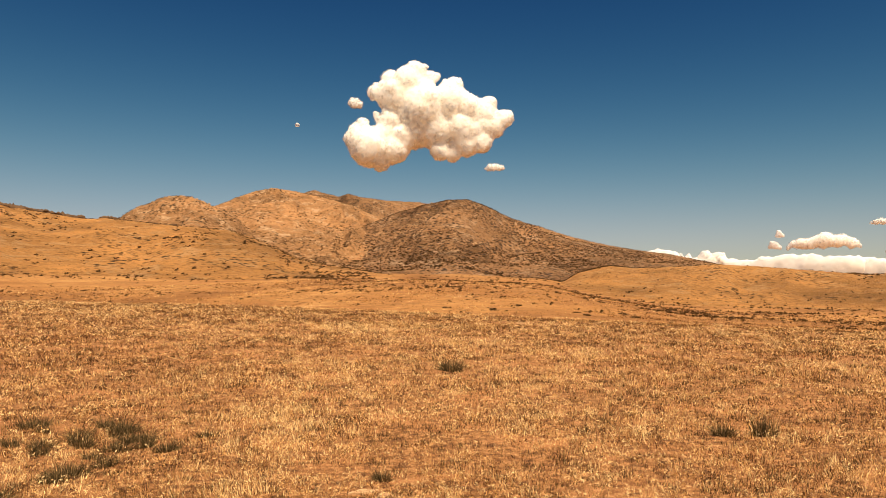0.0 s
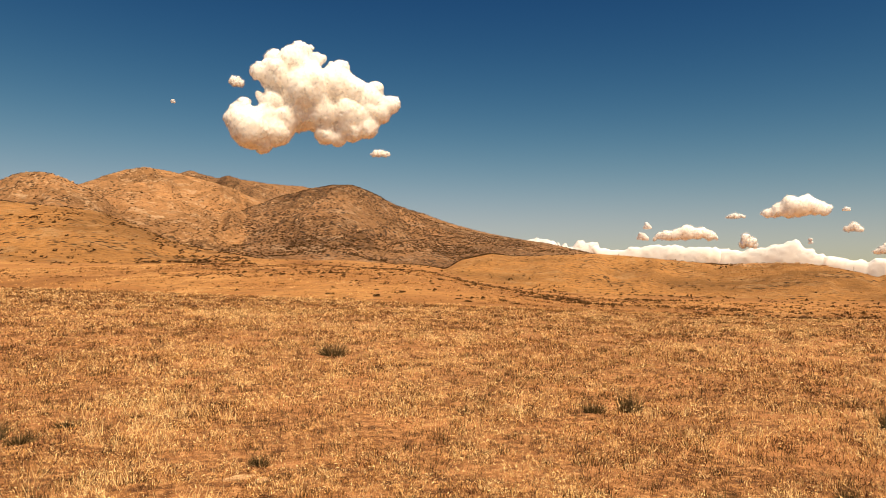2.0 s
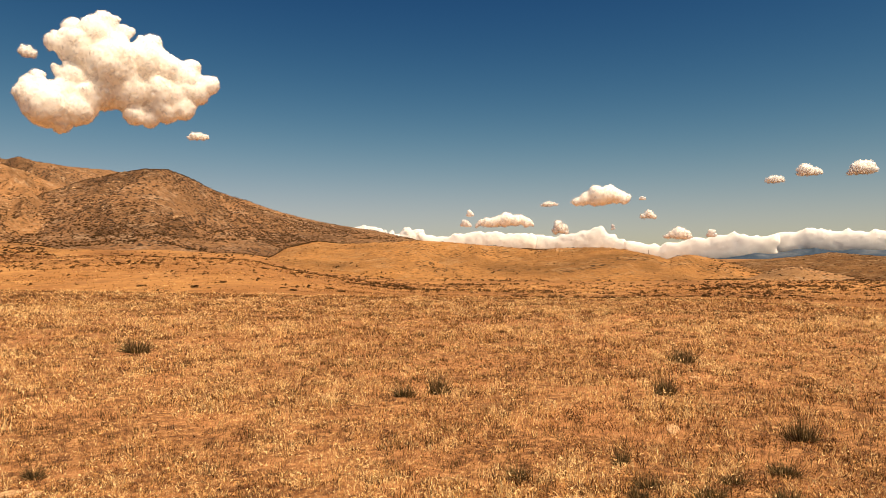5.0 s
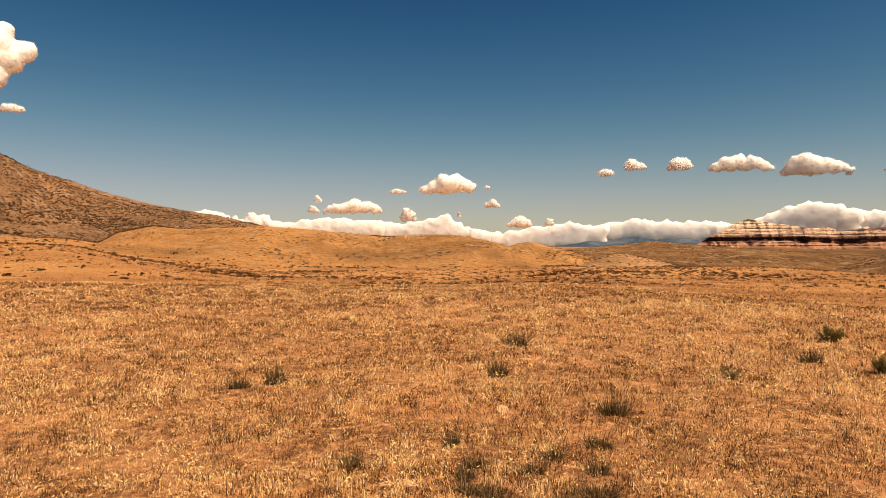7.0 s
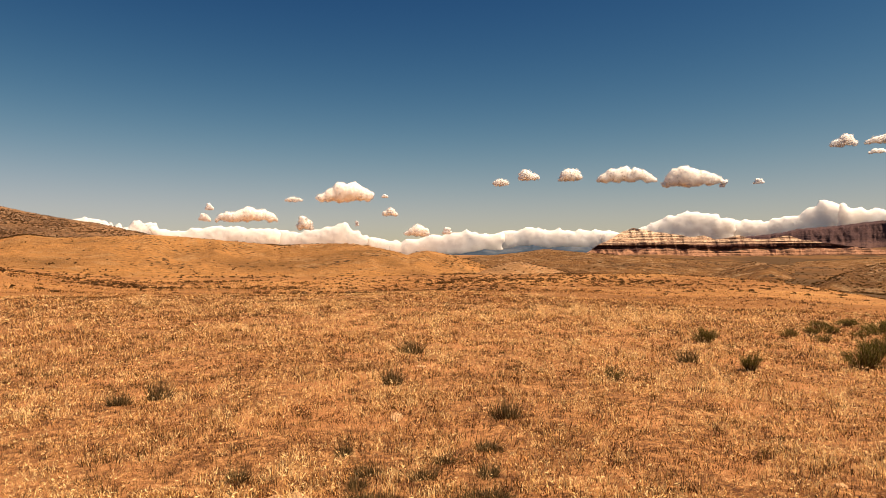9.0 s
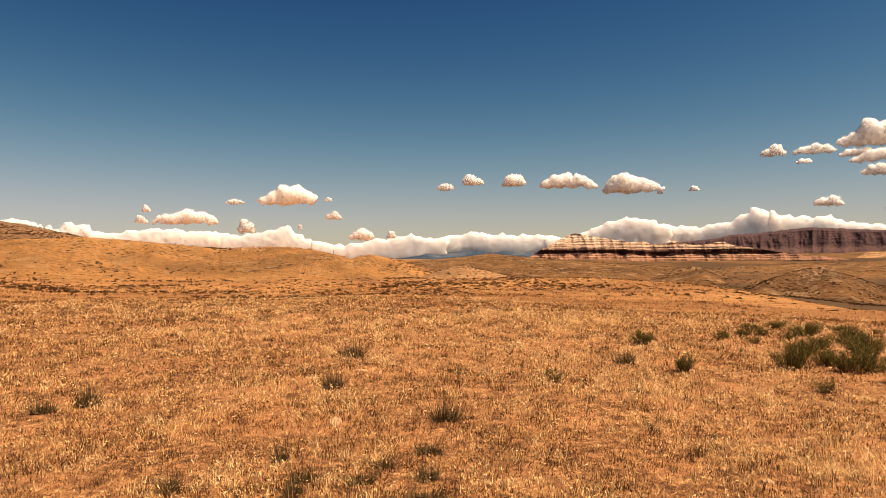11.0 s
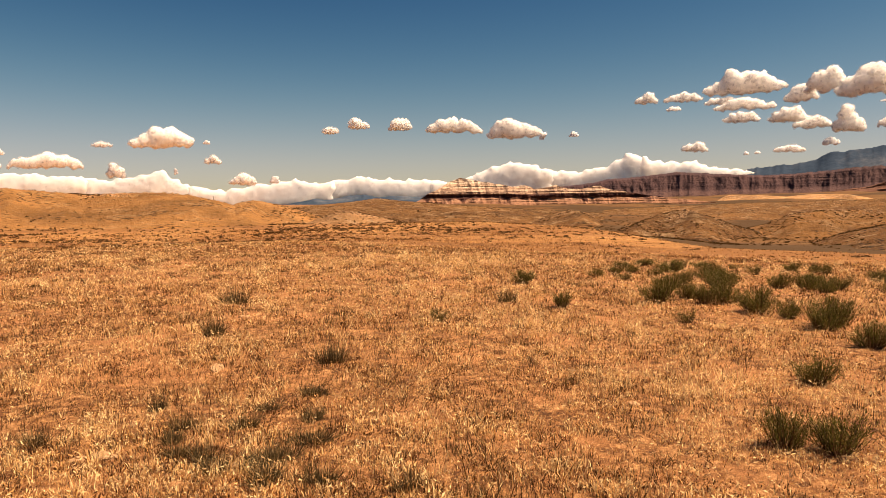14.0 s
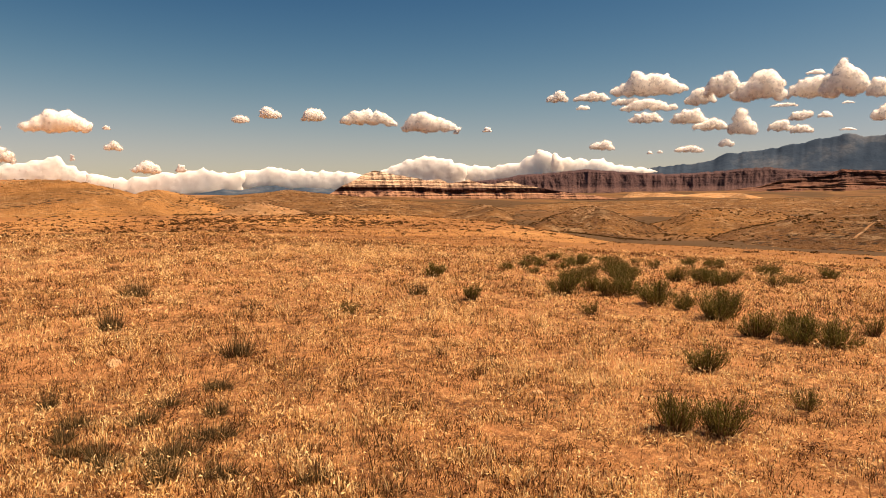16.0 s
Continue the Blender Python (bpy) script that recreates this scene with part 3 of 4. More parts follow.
# ---- clouds ----
def ico(subdiv):
    bm = bmesh.new()
    bmesh.ops.create_icosphere(bm, subdivisions=subdiv, radius=1)
    v = np.array([p.co[:] for p in bm.verts])
    f = np.array([[q.index for q in p.verts] for p in bm.faces])
    bm.free()
    return v, f


BALL_V, BALL_F = ico(3)
SMALL_V, SMALL_F = ico(2)


def cloud(lobes, rng, seed, label, detail=1.0, flat=None, material=CLOUD, veil=2.2):
    """A cumulus cloud: lobes of (azimuth, elevation, radius), all in degrees, rng away; merged into one skin and billowed."""
    rs = np.random.RandomState(seed)
    k = rng * math.pi / 180
    balls = []
    for a, e, s in lobes:
        balls.append((a, e, rs.uniform(-0.35, 0.35) * s, s * 0.86))
        for _ in range(9):
            d = rs.normal(size=3)
            d /= np.linalg.norm(d)
            d[1] = abs(d[1]) * 0.8 + d[1] * 0.2
            q = s * rs.uniform(0.18, 0.45)
            u = rs.uniform(0.68, 0.95)
            balls.append((a + d[0] * s * u, e + d[1] * s * u, d[2] * s * u, q))
    vs, fs, n = [], [], 0
    a0 = sum(b[0] for b in balls) / len(balls)
    e0 = sum(b[1] for b in balls) / len(balls)
    for a, e, d, s in balls:
        p = SMALL_V * s * k + np.array([(a - a0) * k * math.cos(radians(e0)), d * k * 0.6, (e - e0) * k])
        if flat is not None:
            low = (flat - e0) * k
            p[:, 2] = np.where(p[:, 2] < low, low + (p[:, 2] - low) * 0.45, p[:, 2])
        vs.append(p)
        fs.append(SMALL_F + n)
        n += len(p)
    tmp = new("cloud_core", mesh_data("cloud_core", np.vstack(vs), np.vstack(fs), CLOUD))
    size = max(np.ptp(np.vstack(vs), axis=0))
    mod = tmp.modifiers.new("merge", "REMESH")
    mod.mode, mod.voxel_size = "VOXEL", size / (100 * detail)
    soft = tmp.modifiers.new("blend", "SMOOTH")
    soft.factor, soft.iterations = 0.5, int(7 * detail) + 2
    dg = bpy.context.evaluated_depsgraph_get()
    me = bpy.data.meshes.new_from_object(tmp.evaluated_get(dg))
    bpy.data.objects.remove(tmp)
    nv = len(me.vertices)
    co, no = np.empty(nv * 3), np.empty(nv * 3)
    me.vertices.foreach_get("co", co)
    me.vertices.foreach_get("normal", no)
    co, no = co.reshape(-1, 3), no.reshape(-1, 3)
    mean = np.mean([b[3] for b in balls]) * k
    w = co / (mean * 1.5)
    co = co + mean * 0.45 * np.stack([fbm(w[:, 0] + 7 * i, w[:, 1] - 3 * i, w[:, 2], octaves=6, seed=seed + 11 * i, gain=0.66) for i in range(3)], -1)
    w = co / (mean * 0.55)
    co = co + no * (fbm(w[:, 0] + seed, w[:, 1], w[:, 2], octaves=4, seed=seed, gain=0.65) * 0.30 * mean)[:, None]
    me.vertices.foreach_set("co", co.ravel())
    me.polygons.foreach_set("use_smooth", np.ones(len(me.polygons), bool))
    me.update()
    me.materials.clear()
    me.materials.append(material)
    me.name = "cloud"
    ob = thing("cloud", me, label, "cloud", group="clouds in the sky")
    x, y = polar(a0, rng * math.cos(radians(e0)))
    ob.matrix_world = pose(x, y, 1.55 + rng * math.sin(radians(e0)), 0, 0, -a0)
    # a thin uneven veil of vapour about the skin
    me.vertices.foreach_get("normal", no.reshape(-1))
    dot = rng * math.pi / 180 * 0.041
    if veil:
        ragged = np.clip(0.5 + 1.5 * fbm(*(co / (mean * 0.7)).T, octaves=4, seed=seed + 77, gain=0.65), 0.1, 2.2)
        faces = np.empty(len(me.loops), np.int32)
        me.loops.foreach_get("vertex_index", faces)
        skin = mesh_data("vapour", co + no * (veil * dot * ragged)[:, None], faces.reshape(-1, 4), WISP)
        part("vapour", skin, ob, "thin ragged veil of vapour")
    return ob


def puffs(a, e, w, h, lean, seed):
    """Lobes of a cumulus with a level base at elevation e, w wide and h high, heaped up towards lean."""
    rs = np.random.RandomState(seed)
    out = []
    for i in range(int(9 + 7 * w / h)):
        u = -0.95 + 1.9 * (i + rs.uniform()) / int(9 + 7 * w / h)
        off = abs(u - lean) / (1 + lean if u < lean else 1 - lean)
        env = h * (0.34 + 0.66 * max(0.0, 1 - off ** 2.2)) * rs.uniform(0.72, 1.08)
        s = min(env * rs.uniform(0.26, 0.40), 0.22 * w)
        out.append((a + u * (w / 2 - s * 0.7), e + s * 0.8 + (env - 1.9 * s) * rs.uniform(0.0, 1.0), s))
    return out


def bank(tops, a0, a1, base, seed):
    """Lobes of a stretch of the long cloud bank, filled from its base up to its uneven top line."""
    rs = np.random.RandomState(seed)
    out = []
    for a in np.arange(a0, a1, 0.36):
        top = float(curve(tops, a)) + 0.10 * rs.normal()
        q = rs.uniform(0.24, 0.40)
        e = top - q
        while e > base:
            out.append((a + 0.12 * rs.normal(), e, q))
            e -= q * 1.1
            q = rs.uniform(0.30, 0.5)
    return out


MAIN = [(-6.19, 11.12, 1.9), (-7.31, 11.64, 0.99), (-6.76, 13.09, 0.54), (-7.86, 11.8, 0.54), (-5.25, 10.05, 0.99), (-4.14, 10.97, 1.44), (-4.53, 13.32, 0.99), (-5.56, 13.57, 0.4), (-3.98, 15.29, 1.9), (-5.66, 15.52, 0.76), (-3.04, 16.54, 1.3), (-2.1, 17.43, 0.61), (-1.63, 17.7, 0.29),
        (-1.16, 16.74, 0.72), (-1.9, 14.25, 2.35), (-2.46, 12.63, 1.81), (-0.77, 12.64, 1.9), (0.73, 15.86, 0.99), (1.11, 16.48, 0.49), (0.35, 14.8, 1.81), (1.86, 14.44, 1.26), (3.18, 13.89, 1.35), (3.55, 14.77, 0.51), (4.86, 13.5, 0.87), (5.33, 13.58, 0.54), (4.11, 12.8, 1.05), (2.99, 11.54, 1.01),
        (-0.39, 10.82, 0.9), (0.73, 10.64, 0.76), (1.86, 11.1, 0.87), (1.3, 12.7, 1.5), (2.6, 12.5, 1.3), (-3.4, 12.0, 1.4), (-5.0, 12.2, 1.2), (1.3, 11.6, 0.9), (-2.3, 17.2, 0.75)]
cloud(MAIN, 3000, 5, "large white cumulus cloud with ragged edges", 1.3)
SMALL = [(36.03, 4.22, 5.0, 1.94, 0.45), (39.28, 4.64, 0.61, 0.35, 0), (39.71, 3.16, 1.37, 0.75, 0), (48.73, 5.57, 1.37, 0.78, 0.1), (51.02, 5.98, 1.81, 1.01, -0.4), (54.33, 5.83, 2.02, 1.27, 0), (58.71, 5.5, 4.85, 1.53, -0.3), (63.77, 5.05, 5.11, 1.79, -0.4), (68.27, 5.12, 0.86, 0.49, 0), (65.74, 4.97, 0.46, 0.36, 0)]
SMALL += [(41.89, 1.51, 2.18, 1.04, 0.1), (44.33, 1.64, 0.86, 0.65, 0), (37.02, 2.33, 0.36, 0.59, 0), (32.87, 2.0, 1.28, 1.5, 0), (32.01, 4.3, 1.45, 0.47, 0), (25.6, 3.52, 0.72, 0.64, 0), (28.4, 2.59, 5.16, 1.39, 0.1), (25.25, 2.61, 0.98, 0.82, 0), (-7.35, 14.21, 1.26, 1.13, 0.3), (4.09, 9.3, 1.73, 0.77, 0), (-11.97, 12.54, 0.38, 0.42, 0)]
for i, (a, e, w, h, lean) in enumerate(SMALL):
    cloud(puffs(a, e, w, h, lean, 100 + i), 4300 if a > 72 else 3600, 200 + i, "small white cumulus puff with a flat base", 0.42 if w > 1.2 else 0.26, flat=e, veil=2.2 if w > 1.0 else 0)
GROUPED = [(73.79, 7.43, 1.91, 0.99, 0.2), (76.48, 7.44, 3.09, 0.83, 0), (75.82, 6.8, 1.19, 0.56, 0.2), (80.75, 7.7, 6.31, 2.08, 0.15), (79.13, 7.1, 2.38, 0.77, 0), (80.88, 6.6, 4.69, 1.1, 0), (80.63, 5.74, 2.72, 0.96, 0.1), (83.84, 5.52, 2.97, 1.36, 0), (85.33, 5.08, 2.75, 1.12, 0.2), (87.57, 4.66, 2.21, 1.98, 0),
           (86.52, 3.82, 1.27, 0.76, 0), (84.58, 6.94, 2.42, 1.78, 0.2), (86.18, 7.49, 2.87, 2.02, 0), (88.61, 7.03, 3.92, 2.76, 0.3), (90.32, 6.61, 2.07, 0.34, 0)]
GROUPED += [(92.1, 7.03, 3.7, 1.93, 0.2), (94.06, 7.08, 3.26, 2.96, 0.1), (96.31, 6.94, 1.84, 1.7, 0.2), (90.14, 4.87, 1.92, 0.94, 0.1), (91.53, 4.72, 1.64, 0.72, 0), (91.42, 5.61, 1.64, 0.99, 0.5), (92.99, 5.72, 1.06, 0.54, 0), (94.37, 6.63, 0.89, 0.22, 0), (96.6, 5.35, 1.9, 1.47, 0.3), (94.45, 4.76, 1.18, 0.3, 0),
            (77.36, 3.69, 2.13, 0.83, 0.2), (81.01, 3.35, 0.45, 0.28, 0), (81.76, 3.4, 0.5, 0.28, 0), (83.89, 3.43, 2.38, 0.66, 0), (92.25, 8.74, 1.38, 0.5, 0.3), (99.5, 6.9, 5.0, 2.6, 0.2)]
for i, (a, e, w, h, lean) in enumerate(GROUPED):
    cloud(puffs(a, e, w, h, lean, 300 + i), 2700 if i >= 25 else 3900 - 60 * (i % 7), 400 + i, "billowing white cumulus in a broken bank", 0.46 if w > 2.5 else 0.32, flat=e, veil=2.2 if w > 1.5 else 0)
TOPS = [(14, 2.3), (15.9, 2.7), (16.8, 2.9), (18.4, 2.65), (19.5, 2.2), (20.3, 2.73), (21.5, 2.5), (22.1, 2.05), (23.6, 2.0), (25, 2.3), (27, 2.35), (29.3, 2.25), (30.5, 2.14), (32.4, 1.9), (34.5, 2.34), (35.9, 2.63), (36.5, 2.15), (37.5, 1.9), (38.3, 1.4), (40.9, 1.15), (42.3, 1.5), (44.5, 1.8), (45.4, 1.95), (48, 1.75), (50, 2.1),
        (51.1, 2.28), (51.8, 2.1), (54.1, 2.0), (55, 1.8), (56.2, 2.0), (58.1, 1.8), (60.1, 2.26), (61.8, 2.9), (63, 3.2), (65, 3.16), (65.5, 2.76), (67.2, 2.58), (69.2, 2.5), (70.2, 2.64), (71.3, 3.1), (72.6, 3.7), (73.8, 3.54), (74.4, 3.05), (77.2, 3.08), (78.4, 2.63), (81, 2.3), (83, 1.6)]
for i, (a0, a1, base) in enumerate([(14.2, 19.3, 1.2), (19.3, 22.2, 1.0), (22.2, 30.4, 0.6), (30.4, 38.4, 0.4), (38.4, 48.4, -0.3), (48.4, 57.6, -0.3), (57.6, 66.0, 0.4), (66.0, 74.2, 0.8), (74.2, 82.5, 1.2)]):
    cloud(bank(TOPS, a0 - 0.5, a1 + 0.5, base, 500 + i), 4740 + 60 * (i % 2), 600 + i, "low cream cloud bank along the horizon", 0.72, material=HAZE_CLOUD, veil=0)


# ---- grass ----
def scatter(rs, n, r0, r1, power, a0=-40.0, a1=104.0):
    """n places in the meadow, thinning out with range as r to -power."""
    u, q = rs.uniform(size=n), 2.0 - power
    r = (r0 ** q + u * (r1 ** q - r0 ** q)) ** (1 / q)
    return rs.uniform(a0, a1, n), r


def blades(name, label, rs, az, r, per, height, width, lean, spread, tint, material, flat=0.0):
    """Tufts of single blades at the given places; all the arrays run over the tufts."""
    az, r = np.repeat(az, per), np.repeat(r, per)
    h = np.repeat(height, per) * rs.uniform(0.45, 1.15, len(r))
    w = np.repeat(width, per) * rs.uniform(0.6, 1.3, len(r))
    x, y = polar(az, r)
    s = np.repeat(spread, per)
    ox, oy = rs.normal(size=len(r)) * s, rs.normal(size=len(r)) * s
    x, y = x + ox, y + oy
    z = ground_height(np.degrees(np.arctan2(x, y)), np.hypot(x, y)) - 0.005
    t = rs.uniform(0, 2 * math.pi, len(r))
    tilt = np.abs(rs.normal(size=len(r))) * lean + flat
    out = np.arctan2(oy, ox) + rs.normal(size=len(r)) * 1.4
    dx, dy = np.cos(out) * np.sin(tilt) * h, np.sin(out) * np.sin(tilt) * h
    dz = np.maximum(np.cos(tilt), 0.06) * h
    ax, ay = np.cos(t) * w / 2, np.sin(t) * w / 2
    base = np.stack([x, y, z], -1)
    side = np.stack([ax, ay, 0 * ax], -1)
    tip = base + np.stack([dx, dy, dz], -1)
    mid = base + np.stack([dx * 0.38, dy * 0.38, dz * 0.62], -1)
    verts = np.stack([base - side, base + side, mid + side * 0.8, tip, mid - side * 0.8], 1)
    tone = np.clip(np.repeat(tint, per) + rs.normal(size=len(r)) * 0.27 * np.minimum(1, 10 / r), 0, 1)
    near = (np.hypot(x, y) < 5) & (material == GRASS)
    k = np.where(near)[0]
    ta = np.repeat(tone[k], 5)
    a = verts[k].reshape(-1, 3)
    i = np.arange(len(k))[:, None] * 5
    fa = np.concatenate([i + [0, 1, 2], i + [0, 2, 4], i + [4, 2, 3]], 1).reshape(-1, 3)
    k = np.where(~near)[0]
    tb = np.repeat(tone[k], 3)
    b = verts[k][:, [0, 1, 3]].reshape(-1, 3)
    fb = np.arange(len(b)).reshape(-1, 3) + len(a)
    thing(name, mesh_data(name, np.vstack([a, b]), np.vstack([fa, fb]), material, False, {"tone": np.concatenate([ta, tb])}), label, "grass", "stuff")


rs = np.random.RandomState(7)


def patchy(az, r, size, seed, low, high):
    x, y = polar(az, r)
    return np.clip((fbm(x / size, y / size, octaves=4, seed=seed) - low) / (high - low), 0, 1)


def inside_rim(az, r, k=1.12):
    return r < curve(RIM, az) * k


def seed_heads(az, r, tall, tint):
    """Pale dry seed heads and leaf flecks hanging about the tufts."""
    az, r, tall, tint = (np.repeat(a, 4) for a in (az, r, tall, tint))
    n = len(r)
    x, y = polar(az, r)
    x, y = x + rs.normal(size=n) * 0.035 * np.maximum(1, r / 6), y + rs.normal(size=n) * 0.035 * np.maximum(1, r / 6)
    z = ground_height(np.degrees(np.arctan2(x, y)), np.hypot(x, y)) + tall * rs.uniform(0.15, 1.05, n)
    d = rs.normal(size=(n, 3))
    d /= np.linalg.norm(d, axis=1)[:, None]
    e = np.cross(d, rs.normal(size=(n, 3)))
    e /= np.linalg.norm(e, axis=1)[:, None]
    s = (0.0120 * np.maximum(1, r / 6) ** 0.82 * rs.uniform(0.6, 1.5, n))[:, None]
    c = np.stack([x, y, z], -1)
    v = np.stack([c - d * s, c + e * s * 0.55, c + d * s], 1).reshape(-1, 3)
    tone = np.repeat(np.clip(tint + 0.16 * rs.normal(size=n), 0, 1), 3)
    thing("seed_heads", mesh_data("seed_heads", v, np.arange(len(v)).reshape(-1, 3), GRASS, False, {"tone": tone}), "pale dry seed heads among the grass tufts", "grass", "stuff")


STRAW_PATCHES = ((0.3, 19.5, 2.2), (-3.6, 27.0, 3.0), (58.0, 19.0, 2.4), (56.0, 21.5, 2.0), (30.0, 15.0, 1.5), (12.0, 17.0, 1.6), (64.5, 9.0, 0.8), (78.0, 6.5, 0.7), (-14.0, 8.0, 0.7))


def lay_grass():
    az, r = scatter(rs, 155000, 2.6, 100, 1.72)
    keep = inside_rim(az, r) & (rs.uniform(size=len(r)) < 0.14 + patchy(az, r, 0.40, 77, -0.28, 0.05))
    az, r = az[keep], r[keep]
    big = np.maximum(1, (r / 5)) ** 0.70
    clump = np.maximum(patchy(az, r, 0.13, 81, -0.18, 0.30), 0.85 * patchy(az, r, 0.42, 84, -0.02, 0.35))
    x, y = polar(az, r)
    straw = 0 * r
    for pa, pr, pw in STRAW_PATCHES:
        px, py = polar(pa, pr)
        straw = np.maximum(straw, np.exp(-((x - px) ** 2 + (y - py) ** 2) / pw ** 2))
    tall = (0.046 + 0.075 * patchy(az, r, 1.6, 78, -0.3, 0.5) * rs.uniform(0.5, 1.2, len(r))) * (0.6 + 0.6 * clump) * (1 + 0.7 * straw)
    # lower clumps toned darker: browner grass, plus painted shade between tufts
    tint = 0.08 + 0.76 * clump + (0.15 + 0.15 * np.minimum(1, r / 16)) * rs.normal(size=len(r)) + 0.40 * straw - 0.14 * np.clip((r - 12) / 16, 0, 1)
    tall = tall * (0.80 + 0.20 * np.minimum(1, r / 12))
    tint = np.clip(tint + 0.28 * (patchy(az, r, 1.3, 79, -0.4, 0.4) - 0.5) + 0.25 * (patchy(az, r, 6, 83, -0.4, 0.4) - 0.5), 0, 1)
    blades("dry_grass", "short golden dry grass tufts over bare soil", rs, az, r, 7, tall * 0.9 * (0.75 + 0.25 * big), 0.0054 * big, 0.85, 0.028 * big, tint, GRASS, 0.2)
    seed_heads(az[::2], r[::2], tall[::2] * 0.9 * (0.75 + 0.25 * big[::2]), np.clip(tint[::2] + 0.24 - 0.12 * np.clip((6 - r[::2]) / 2.5, 0, 1), 0, 1))
    pa, pr = scatter(rs, 60000, 20, 230, 1.55)
    ok = ~inside_rim(pa, pr, 1.08) & (rs.uniform(size=len(pr)) < 0.25 + patchy(pa, pr, 14, 61, -0.2, 0.3)) & (pr < curve(BENCH, pa) * 1.2)
    pa, pr = pa[ok], pr[ok]
    tint = np.clip(0.50 + 0.22 * rs.normal(size=len(pr)) + 0.4 * (patchy(pa, pr, 9, 63, -0.4, 0.4) - 0.5), 0, 1)
    blades("plain_grass", "thin dry grass over the lower plain", rs, pa, pr, 3, 0.05 + 0.0016 * pr, 0.0011 * pr, 0.6, 0.004 * pr, tint, GRASS, 0.2)
    az, r = scatter(rs, 60000, 2.6, 60, 1.8)
    keep = inside_rim(az, r)
    az, r = az[keep], r[keep]
    big = np.maximum(1, (r / 7)) ** 0.7
    tint = np.clip(0.32 + 0.65 * patchy(az, r, 0.18, 86, -0.2, 0.3) + 0.2 * rs.normal(size=len(r)), 0, 1)
    blades("straw_litter", "broken straw lying over the soil", rs, az, r, 4, 0.038 * big ** 0.5 + 0 * r, 0.0042 * big, 0.25, 0.05 * big, tint, LITTER, 0.95)
    az, r = scatter(rs, 42000, 2.6, 98, 1.7)
    cover = np.maximum(patchy(az, r, 0.9, 91, 0.0, 0.30), patchy(az, r, 3.2, 95, 0.05, 0.35)) * (0.5 + patchy(az, r, 0.22, 97, -0.2, 0.3))
    x, y = polar(az, r)
    for cx, cy, cr in ((-3.3, 6.8, 0.9), (3.2, 3.6, 0.55), (3.2, 2.2, 0.5), (2.7, 4.3, 0.5), (-4.4, 7.8, 0.6), (4.2, 2.6, 0.5)):
        cover = np.maximum(cover, np.exp(-((x - cx) ** 2 + (y - cy) ** 2) / cr ** 2) * 1.3)
    keep = inside_rim(az, r) & (rs.uniform(size=len(r)) < 0.10 + 0.9 * cover)
    az, r = az[keep], r[keep]
    ca, cr = scatter(rs, 5600, 2.6, 80, 1.35)
    ok = inside_rim(ca, cr, 1.0)
    cx, cy = polar(np.repeat(ca[ok], 9), np.repeat(cr[ok], 9))
    wide = np.repeat(rs.uniform(0.03, 0.09, ok.sum()) * np.maximum(1, cr[ok] / 8) ** 0.6, 9)
    cx, cy = cx + rs.normal(size=len(cx)) * wide, cy + rs.normal(size=len(cx)) * wide
    az, r = np.concatenate([az, np.degrees(np.arctan2(cx, cy))]), np.concatenate([r, np.hypot(cx, cy)])
    big = np.maximum(1, (r / 7)) ** 0.66
    tint = np.clip(0.26 + (0.2 + 0.12 * np.minimum(1, r / 16)) * rs.normal(size=len(r)), 0, 1)
    blades("withered_weeds", "dark withered weeds and stalks among the grass", rs, az, r, 6, (0.05 + 0.09 * rs.uniform(size=len(r)) ** 3) * (0.75 + 0.25 * big), 0.0046 * big, 0.6, 0.03 * big, tint, WEED)


lay_grass()


